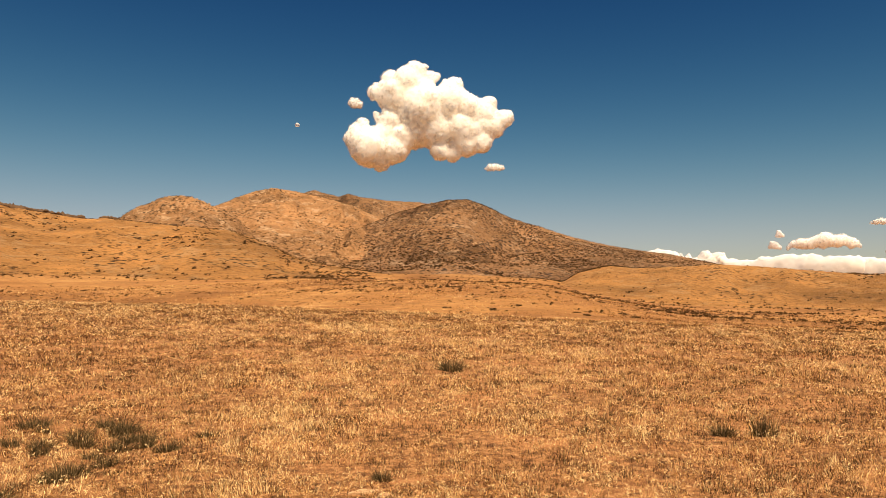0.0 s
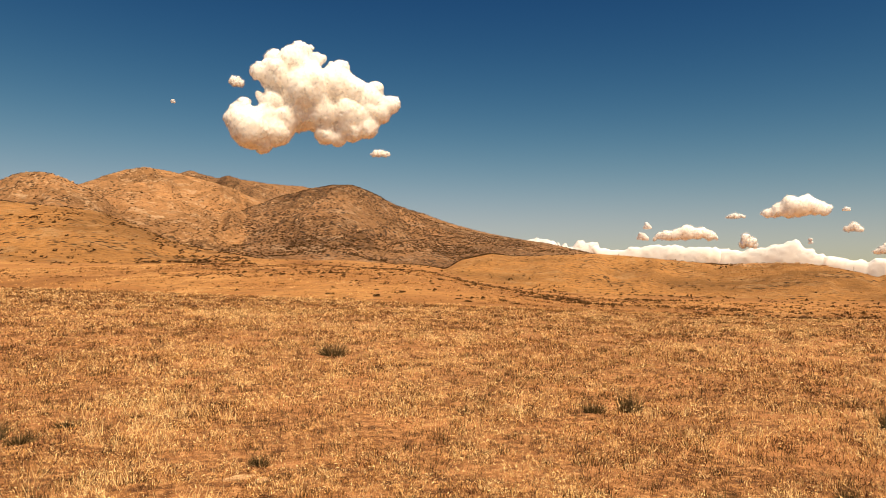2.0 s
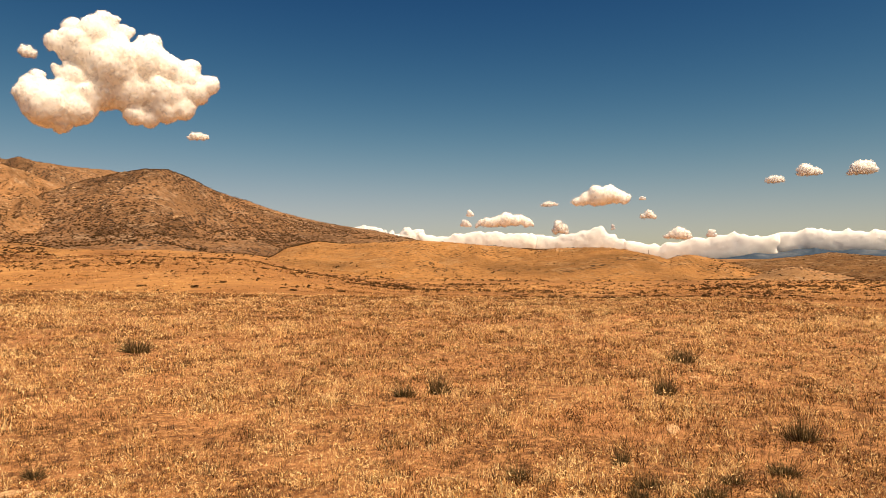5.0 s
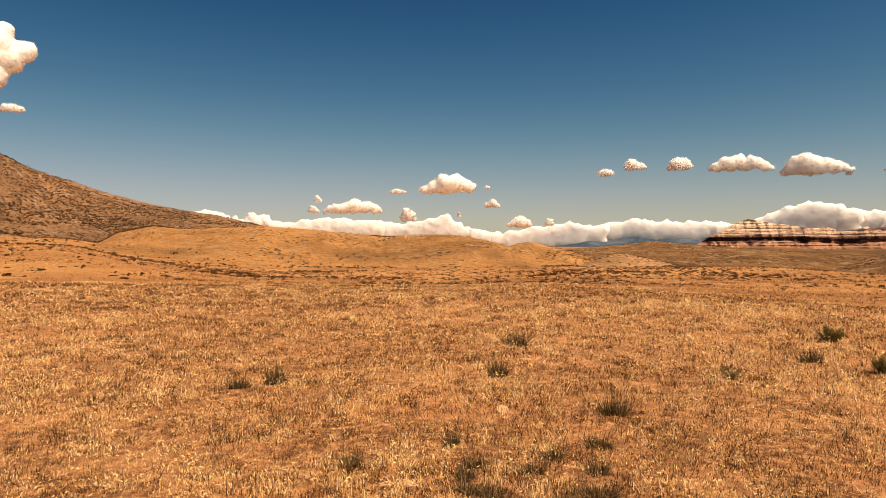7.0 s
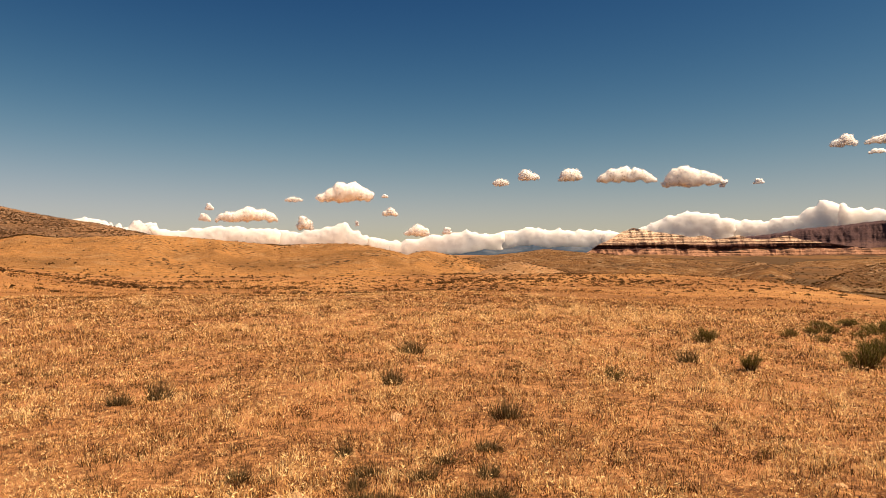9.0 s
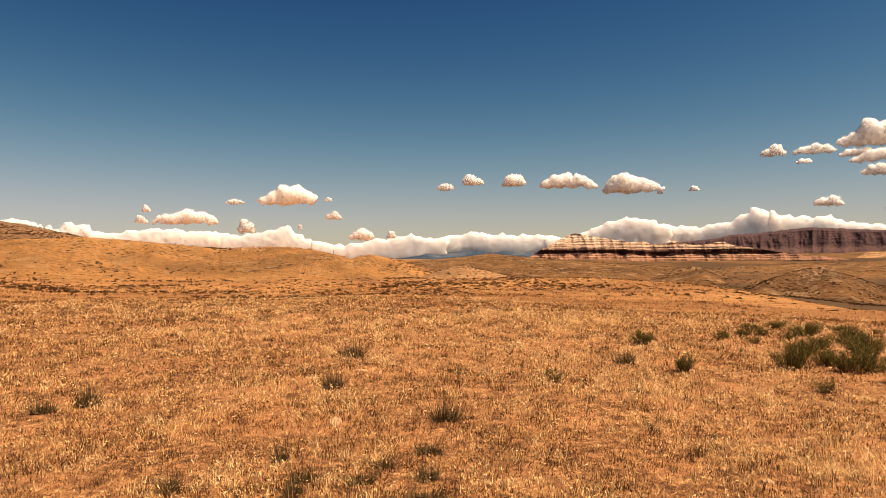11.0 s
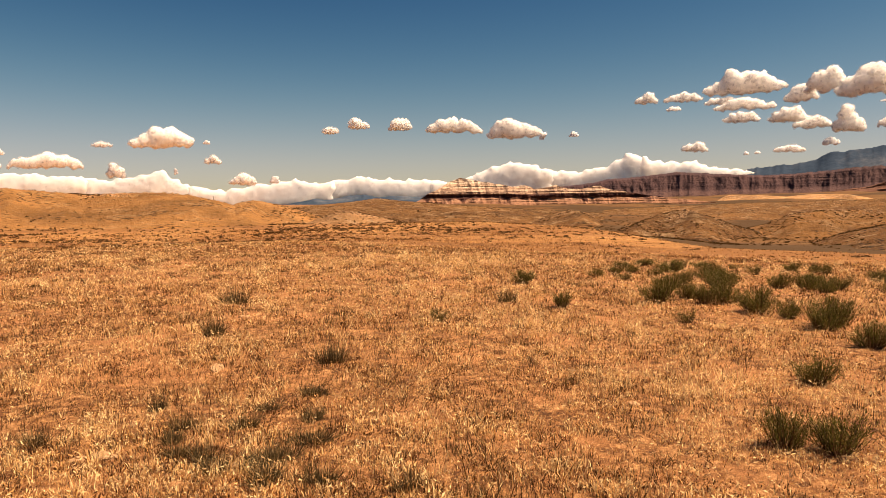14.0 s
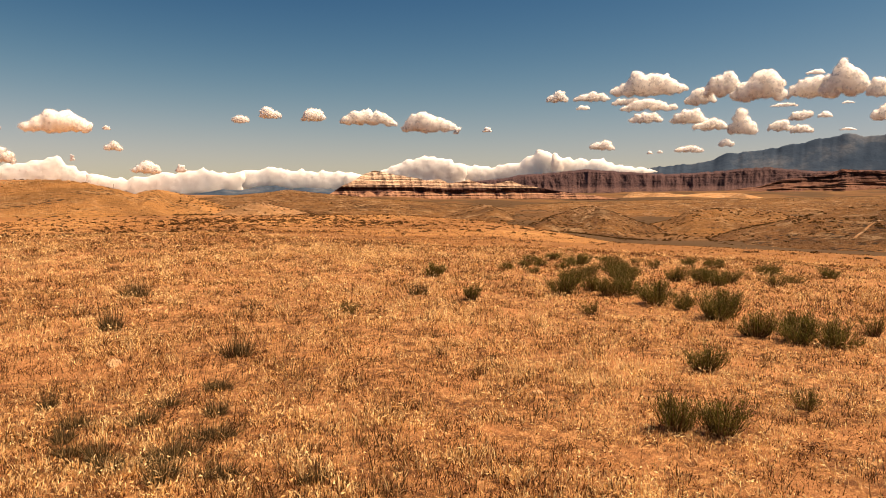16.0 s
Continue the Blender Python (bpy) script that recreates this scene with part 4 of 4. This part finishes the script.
# ---- bushes in the meadow ----
def bush_meshes(seed, stems=46, leaves=3000, open_=1.0, lumps_=6):
    """A broom-like bush one metre high: twigs fanning up from the root in a few sheaves, with fine leaves along them."""
    g = np.random.RandomState(seed)
    tv, tf, lv, lf = [], [], [], []
    lumps = [(i * 6.283 / lumps_ + g.uniform(-0.5, 0.5), g.uniform(0.15, 0.8) * open_, g.uniform(0.7, 1.08)) for i in range(lumps_)]
    for i in range(stems):
        la, lt, ll = lumps[i % lumps_]
        a, t = la + g.normal() * 0.42, min(max(lt + g.normal() * 0.20, 0.0), 1.25)
        ln = ll * g.uniform(0.55, 1.05) * (1 - 0.15 * t)
        d = np.array([math.cos(a) * math.sin(t), math.sin(a) * math.sin(t), math.cos(t)])
        root = np.array([math.cos(a), math.sin(a), 0]) * g.uniform(0, 0.16) + [0, 0, -0.03]
        bend = np.array([0, 0, 0.24 * ln * math.sin(t)])
        p = [root, root + d * ln * 0.5 - bend * 0.3, root + d * ln * 0.9 + bend]
        w = np.cross(d, g.normal(size=3))
        w /= np.linalg.norm(w)
        q = np.cross(d, w)
        n = len(tv)
        for c, rad in zip(p, (0.010, 0.007, 0.003)):
            for j in range(3):
                tv.append(c + (w * math.cos(j * 2.0944) + q * math.sin(j * 2.0944)) * rad)
        for s in (0, 3):
            for j in range(3):
                j2 = (j + 1) % 3
                tf.append([n + s + j, n + s + j2, n + s + 3 + j2])
                tf.append([n + s + j, n + s + 3 + j2, n + s + 3 + j])
        for _ in range(leaves // stems):
            u = 0.22 + 0.86 * g.uniform() ** 0.75
            c = p[0] * (1 - u) ** 2 + 2 * p[1] * u * (1 - u) + p[2] * u * u + g.normal(size=3) * 0.034
            v = d * 0.75 + np.array([0, 0, 0.5]) + g.normal(size=3) * 0.36
            v *= g.uniform(0.05, 0.13) / np.linalg.norm(v)
            sd = np.cross(v, g.normal(size=3))
            sd *= g.uniform(0.004, 0.0085) / np.linalg.norm(sd)
            n2 = len(lv)
            c[2] = max(c[2], 0.02)
            lv += [c - sd, c + sd, c + v]
            lf.append([n2, n2 + 1, n2 + 2])
    return mesh_data("twigwork", tv, tf, TWIG, False), mesh_data("foliage", lv, lf, BUSH, False)


def tuft_meshes(seed):
    """A spiky dark tuft one metre high: stiff dry blades fanning out of a matted base."""
    g = np.random.RandomState(seed)
    out = []
    for count, long, open_ in ((210, 1.0, 1.0), (330, 0.5, 1.6)):
        vs, fs = [], []
        for _ in range(count):
            a, t = g.uniform(0, 6.283), abs(g.normal()) * open_ * 0.6
            d = np.array([math.cos(a) * math.sin(t), math.sin(a) * math.sin(t), math.cos(t)])
            root = np.array([math.cos(a), math.sin(a), 0]) * 0.42 * math.sqrt(g.uniform()) * (1 + 0.5 * math.sin(2 * a + seed)) + [0, 0, -0.02]
            sd = np.cross(d, g.normal(size=3))
            sd *= g.uniform(0.006, 0.014) / np.linalg.norm(sd)
            tip = root + d * long * g.uniform(0.5, 1.1)
            n = len(vs)
            vs += [root - sd, root + sd, (root + tip) / 2 + sd * 0.7, tip, (root + tip) / 2 - sd * 0.7]
            fs += [[n, n + 1, n + 2], [n, n + 2, n + 4], [n + 4, n + 2, n + 3]]
        out.append((vs, fs))
    return mesh_data("stalk_sheaf", *out[0], TUFT, False), mesh_data("matted_base", *out[1], TUFT, False)


BUSHES = [bush_meshes(1, 84, 3000, 1.15, 5), bush_meshes(2, 110, 4600, 1.3, 7), bush_meshes(3, 60, 1300, 1.2, 5), bush_meshes(4, 95, 3600, 1.25, 6)]
TUFTS = [tuft_meshes(5), tuft_meshes(6), tuft_meshes(9)]


def bush(x, y, high, wide, k, label, turn=0.0):
    z = float(ground_height(math.degrees(math.atan2(x, y)), math.hypot(x, y)))
    ob = thing("bush", None, label, "bush", group="bushes in the meadow")
    ob.matrix_world = pose(x, y, z, 0, 0, turn) @ Matrix.Diagonal((wide * 1.1, wide * 1.1, high * 0.86, 1))
    if k == 1 and turn % 2:
        k = 3
    part("twigwork", BUSHES[k][0], ob, "thin dry brown twigs")
    part("foliage", BUSHES[k][1], ob, "fine olive-green leaves")
    return ob


def tuft(x, y, high, wide, k, label, turn=0.0):
    z = float(ground_height(math.degrees(math.atan2(x, y)), math.hypot(x, y)))
    ob = thing("grass_tuft", None, label, "tuft", group="dark tufts in the meadow")
    ob.matrix_world = pose(x, y, z, 0, 0, turn) @ Matrix.Diagonal((wide, wide, high, 1))
    part("stalk_sheaf", TUFTS[k][0], ob, "stiff dark dry stalks")
    part("matted_base", TUFTS[k][1], ob, "dense dark matted leaves")
    return ob


GREEN = "olive-green broom-like bush standing in dry grass"
SPARSE = "sparse grey-green bush with brown twigs in dry grass"
DARK = "small dark tuft of brush in dry grass"
for i, (x, y, h, w, k, lab) in enumerate([
        (4.94, 0.38, 0.38, 0.26, 0, SPARSE), (4.99, 0.11, 0.36, 0.33, 0, SPARSE), (6.65, 0.34, 0.34, 0.32, 0, SPARSE), (8.61, -0.02, 0.42, 0.36, 1, GREEN), (8.48, -0.42, 0.40, 0.42, 1, GREEN), (8.42, -0.75, 0.40, 0.40, 1, GREEN),
        (9.0, -0.4, 0.45, 0.30, 0, GREEN), (9.70, 0.50, 0.46, 0.42, 1, GREEN), (10.0, 0.42, 0.55, 0.40, 1, GREEN), (10.36, 0.93, 0.36, 0.32, 0, GREEN), (10.6, 1.35, 0.50, 0.45, 1, GREEN), (11.4, 1.9, 0.50, 0.42, 1, GREEN), (11.2, 2.15, 0.45, 0.36, 0, GREEN),
        (11.66, 2.5, 0.42, 0.38, 1, GREEN), (10.96, 2.78, 0.52, 0.42, 1, GREEN), (12.6, 3.0, 0.45, 0.5, 1, GREEN), (13.6, 2.4, 0.46, 0.5, 1, GREEN), (14.0, 1.0, 0.45, 0.45, 1, GREEN), (13.8, 1.45, 0.42, 0.4, 0, GREEN), (15.6, 3.0, 0.5, 0.55, 1, GREEN),
        (16.6, 4.0, 0.42, 0.6, 1, GREEN), (16.9, 0.0, 0.40, 0.5, 2, SPARSE), (9.32, 1.95, 0.26, 0.26, 2, SPARSE), (9.73, 3.8, 0.36, 0.28, 0, GREEN), (12.45, 5.73, 0.40, 0.36, 1, SPARSE), (7.67, 4.6, 0.26, 0.26, 2, SPARSE), (5.62, 6.28, 0.26, 0.24, 1, DARK),
        (9.45, -1.2, 0.36, 0.30, 2, SPARSE), (5.22, 4.18, 0.22, 0.22, 2, DARK), (0.13, 13.4, 0.24, 0.55, 2, DARK), (7.7, 8.3, 0.22, 0.34, 2, DARK), (3.35, 7.45, 0.24, 0.22, 2, DARK), (2.95, 7.5, 0.16, 0.22, 2, DARK), (9.9, 4.75, 0.18, 0.25, 2, DARK), (5.8, -0.4, 0.24, 0.22, 2, SPARSE)]):
    if lab == DARK:
        tuft(x, y, h * 1.35, w * 0.85, i % 3, lab, i * 67.0)
    else:
        bush(x, y, h, w, k, lab, i * 67.0)


rb = np.random.RandomState(77)
for i in range(26):
    t = rb.uniform()
    x, y = 12.5 + 6.5 * rb.uniform(), -1.2 + 7.0 * t
    bush(x, y, rb.uniform(0.2, 0.36), rb.uniform(0.25, 0.5), rb.randint(0, 3), "low dark green bush at the edge of the meadow", i * 51.0)


WEEDY = "low withered weed clump with grey-green leaves"
for i, (x, y, h, w) in enumerate([(-3.62, 7.05, 0.15, 0.26), (-3.5, 7.7, 0.16, 0.24), (-3.1, 7.2, 0.14, 0.28), (-3.1, 5.9, 0.13, 0.24), (-2.65, 6.8, 0.12, 0.2), (-4.5, 7.8, 0.16, 0.26), (-2.95, 6.2, 0.1, 0.2), (-0.5, 5.75, 0.12, 0.14),
                                  (3.27, 3.74, 0.15, 0.14), (3.5, 3.42, 0.12, 0.16), (3.46, 4.26, 0.14, 0.12), (3.87, 3.16, 0.12, 0.16), (3.08, 3.59, 0.11, 0.15), (2.6, 4.28, 0.12, 0.15), (2.94, 3.37, 0.1, 0.14), (3.1, 2.4, 0.11, 0.15), (3.27, 1.95, 0.11, 0.13), (3.86, 3.58, 0.1, 0.14)]):
    tuft(x, y, h * 0.95, w * 1.0, i % 3, WEEDY, 40 + i * 83.0)


rw = np.random.RandomState(15)
for i in range(26):
    cx, cy, cr = ((-3.3, 6.7, 0.55), (3.15, 3.45, 0.6), (-4.0, 7.4, 0.4))[(0, 0, 1)[i % 3] if i < 24 else 2]
    tuft(cx + cr * rw.normal(), cy + cr * rw.normal(), rw.uniform(0.08, 0.15), rw.uniform(0.12, 0.24), i % 3, WEEDY, i * 47.0)


# ---- stones in the meadow ----
def stone(x, y, lx, ly, lz, seed, label):
    v = BALL_V.copy()
    n = fbm(v[:, 0] * 1.6 + seed, v[:, 1] * 1.6, v[:, 2] * 1.6, octaves=4, seed=seed)
    v = v * (1 + 0.38 * n)[:, None]
    v[:, 2] = np.clip(v[:, 2], -0.5, 0.55 + 0.2 * n)
    me = mesh_data("stone", v * np.array([lx, ly, lz]), BALL_F, STONE, False)
    ob = thing("stone", me, label, "stone", group="stones in the meadow")
    ob.matrix_world = pose(x, y, float(ground_height(math.degrees(math.atan2(x, y)), math.hypot(x, y))) + lz * 0.05, 0, 0, seed * 50)


for i, (x, y, a, b, c) in enumerate([(4.58, 4.98, 0.16, 0.06, 0.022), (2.72, 3.72, 0.09, 0.05, 0.03), (2.60, 3.80, 0.05, 0.04, 0.025), (-0.61, 5.42, 0.12, 0.05, 0.025), (-0.45, 5.36, 0.06, 0.05, 0.02), (3.49, 32.5, 0.26, 0.14, 0.10), (1.52, 28.7, 0.3, 0.14, 0.08), (5.36, 1.42, 0.05, 0.035, 0.02),
                                     (6.7, 6.97, 0.10, 0.06, 0.022), (2.15, 7.9, 0.07, 0.05, 0.02)]):
    stone(x, y, a, b, c, i + 1, "flat pale sandstone slab half buried in the grass")


# ---- shrubs on the plain and slopes ----
def shrub_arrays(g, n=26, tri=5, squash=1.0, blob=0.10):
    """A low shrub one metre wide: leaf clumps over a dome."""
    vs, fs = [], []
    for _ in range(n):
        a, u = g.uniform(0, 2 * math.pi), g.uniform(0, 1)
        c = np.array([math.cos(a) * 0.42 * math.sqrt(u), math.sin(a) * 0.42 * math.sqrt(u), g.uniform(0.0, 0.6) * (1 - 0.5 * u)])
        for _ in range(tri):
            p = c + g.normal(size=(3, 3)) * blob
            k = len(vs)
            vs += list(p)
            fs.append([k, k + 1, k + 2])
    v = np.array(vs)
    v[:, 2] = np.maximum(v[:, 2] * squash, -0.06)
    return v, np.array(fs)


SHRUBS = [shrub_arrays(np.random.RandomState(900 + i)) for i in range(4)]
SHRUB_ME = [mesh_data("shrub", v, f, SCRUB, False) for v, f in SHRUBS]
TINY = [shrub_arrays(np.random.RandomState(950 + i), 5, 3, 0.6, 0.17) for i in range(6)]
from mathutils.bvhtree import BVHTree


def land():
    """The terrain as one tree, to rest things on."""
    vs, fs, n = [], [], 0
    for ob in scene.objects:
        if ob.type == "MESH" and ob.name.split(".")[0] in ("ground", "mountain", "hill"):
            me = ob.data
            v = np.empty(len(me.vertices) * 3, np.float32)
            me.vertices.foreach_get("co", v)
            f = np.empty(len(me.loops), np.int32)
            me.loops.foreach_get("vertex_index", f)
            vs.append(v.reshape(-1, 3))
            fs.append(f.reshape(-1, 4) + n)
            n += len(me.vertices)
    return BVHTree.FromPolygons(np.vstack(vs).tolist(), np.vstack(fs).tolist())


LAND = land()


def floor_at(x, y):
    hit = LAND.ray_cast(Vector((x, y, 900)), Vector((0, 0, -1)))
    return hit[0].z if hit[0] else 0.0


def plain_shrubs():
    g = np.random.RandomState(31)
    count = 0
    while count < 280:
        az = g.uniform(-36, 100)
        near, far = curve(RIM, az) * 2.2, min(curve(BENCH, az) * 1.25, 420)
        r = near * (far / near) ** (g.uniform() ** 0.75)
        x, y = polar(az, r)
        if float(fbm(np.array([az / 7.0]), np.array([math.log(r) * 9]), octaves=2, seed=5)[0]) < 0.12 and g.uniform() < 0.92:
            continue
        s = g.uniform(0.5, 1.3) * (1.5 if g.uniform() < 0.2 else 1) * min(1.0, r / 120)
        k = g.randint(4)
        ob = thing("shrub", SHRUB_ME[k], "low dark sagebrush shrub on the golden plain", "shrub", group="shrubs on the plain")
        ob.matrix_world = pose(x, y, floor_at(x, y) - 0.04, 0, 0, g.uniform(0, 360)) @ Matrix.Diagonal((s, s * g.uniform(0.6, 1), s * g.uniform(0.28, 0.45), 1))
        count += 1


plain_shrubs()


def slope_scrub(name, label, n, a0, a1, r0, r1, size, seed, thresh, scale, material, band=0.0):
    """Thousands of distant shrubs joined into one mesh."""
    g = np.random.RandomState(seed)
    az, r = g.uniform(a0, a1, n * 8), r0 * (r1 / r0) ** g.uniform(size=n * 8)
    x, y = polar(az, r)
    field = fbm(az / band, r / scale, octaves=3, seed=seed) if band else fbm(x / scale, y / scale, octaves=3, seed=seed)
    ok = (field > thresh) | (g.uniform(size=n * 8) < 0.1)
    vs, fs, k = [], [], 0
    for px, py in list(zip(x[ok], y[ok]))[:n]:
        v, f = TINY[g.randint(6)]
        s = size * g.uniform(0.5, 1.3)
        vs.append(v * s * np.array([1.2, 1.2, 1.0]) + [px, py, floor_at(px, py) - 0.1])
        fs.append(f + k)
        k += len(v)
    thing(name, mesh_data(name, np.vstack(vs), np.vstack(fs), material, False), label, "shrubs", "stuff")


slope_scrub("mountain_scrub", "dark juniper scrub scattered over the mountain", 5200, -25, 22, 640, 1900, 3.0, 41, 0.02, 120, SCRUB)
slope_scrub("plain_scrub", "small dark shrubs scattered over the plain", 2800, -36, 92, 90, 520, 0.85, 43, 0.1, 45, SCRUB)
slope_scrub("hill_scrub", "dark shrubs scattered over the low hills", 1500, -36, 100, 300, 760, 1.6, 47, 0.12, 70, SCRUB)
slope_scrub("basin_scrub", "dark brush over the basin below the cliffs", 6500, 44, 100, 280, 1450, 1.9, 49, 0.02, 45, SCRUB, 7.0)


# ---- rocks on the slopes ----
def slope_rocks(name, label, places, size, seed, material):
    """Blocks of rock joined into one mesh."""
    g = np.random.RandomState(seed)
    v0, f0 = ico(1)
    vs, fs, k = [], [], 0
    for az, r in places:
        x, y = polar(az, r)
        s = size * g.uniform(0.4, 1.3)
        v = v0 * (1 + 0.3 * g.normal(size=(len(v0), 1))) * np.array([1.15, 1.15, 0.9]) * s
        vs.append(v + [x, y, floor_at(x, y) + 0.1 * s])
        fs.append(f0 + k)
        k += len(v0)
    thing(name, mesh_data(name, np.vstack(vs), np.vstack(fs), material, False), label, "rocks", "stuff")


def rock_material(name, a, b):
    m = Mat(name)
    m.colour(m.mix(m.noise(0.5, 6, 0.7), a, b))
    m.bump(m.noise(1.5, 6, 0.7), 0.3, 0.8)
    return m.m


PALE_ROCK = rock_material("pale_outcrop", (0.30, 0.17, 0.085), (0.56, 0.37, 0.205))
DARK_ROCK = rock_material("dark_rim_rock", (0.06, 0.035, 0.02), (0.17, 0.10, 0.05))
g0 = np.random.RandomState(12)
spots = [(a, r) for a, r in zip(g0.uniform(-25, 4, 9000), g0.uniform(760, 1500, 9000)) if value_noise(a * 1.1, r / 70.0, seed=8) > 0.32][:1500]
slope_rocks("outcrops", "pale broken rock outcrops over the mountain", spots[:1100], 1.25, 5, PALE_ROCK)
rim = [(a, 620 * g0.uniform(0.97, 1.06)) for a in np.concatenate([g0.uniform(-33, -27.2, 170), g0.uniform(-26.2, -25.2, 40), g0.uniform(-24, -12, 70)])]
slope_rocks("rim_rock", "dark broken rim rock along the hill crest", rim, 1.8, 6, DARK_ROCK)
slope_scrub("dark_scrub", "dense dark juniper scrub over the steep mountain flank", 9500, -9, 23, 660, 1290, 2.7, 51, -0.12, 90, SCRUB)
slope_scrub("hillside_scrub", "dark shrubs in streaks down the golden hill", 700, -36, -6, 330, 640, 2.4, 53, 0.2, 60, SCRUB)


# ---- post and track on the hills ----
def post(az, r, high):
    bm = bmesh.new()
    bmesh.ops.create_cone(bm, cap_ends=True, segments=8, radius1=0.16, radius2=0.13, depth=high, matrix=Matrix.Translation((0, 0, high / 2 - 0.2)))
    bmesh.ops.create_cone(bm, cap_ends=True, segments=8, radius1=0.2, radius2=0.06, depth=0.18, matrix=Matrix.Translation((0, 0, high - 0.12)))
    me = bpy.data.meshes.new("post")
    bm.to_mesh(me)
    bm.free()
    me.materials.append(TWIG)
    x, y = polar(az, r)
    thing("post", me, "weathered wooden post on the hill crest", "post").matrix_world = pose(x, y, floor_at(x, y))


post(39.7, 512, 3.2)


def track(points, wide):
    """A pale dirt track laid over the slope."""
    vs = []
    for (a0, r0), (a1, r1) in zip(points, points[1:]):
        for t in np.linspace(0, 1, 14):
            a, r = a0 + (a1 - a0) * t, r0 + (r1 - r0) * t
            for off in (-wide, 0, wide):
                x, y = polar(a + math.degrees(off / r), r)
                vs.append((x, y, floor_at(x, y) + 0.25))
    n = len(vs) // 3
    thing("track", mesh_data("track", vs, grid_faces(n, 3), PALE), "pale bare dirt track up the brown hillside", "track", "structure")


track([(95.2, 285), (95.9, 305), (96.6, 325)], 0.55)
track([(96.0, 320), (97.2, 330)], 0.5)
slope_scrub("belt_scrub", "belts of dark sagebrush along the foot of the hills", 1700, -10, 62, 150, 330, 1.15, 57, 0.22, 22, SCRUB, 9.0)
slope_scrub("gully_scrub", "dark brush filling the gully between two hills", 150, 29.8, 31.7, 500, 660, 2.2, 59, -0.1, 30, SCRUB)
crest_rocks = [(a, 640 * g0.uniform(0.98, 1.05)) for a in g0.uniform(22.5, 29.5, 160)] + [(a, 520 * g0.uniform(0.96, 1.02)) for a in g0.uniform(31, 38, 60)]
slope_rocks("crest_rocks", "pale broken rocks along the hill crests", crest_rocks, 0.8, 7, PALE_ROCK)
summits = [(c + g0.normal() * w, r * (1 + g0.normal() * 0.02)) for c, w, r in ((68.0, 0.7, 560), (76.6, 0.8, 470), (52.3, 0.8, 950), (50.2, 1.2, 420), (87.0, 1.5, 560), (42.6, 0.7, 560)) for _ in range(60)]
slope_rocks("summit_rocks", "pale stones over the hill summits", summits, 0.75, 9, PALE_ROCK)
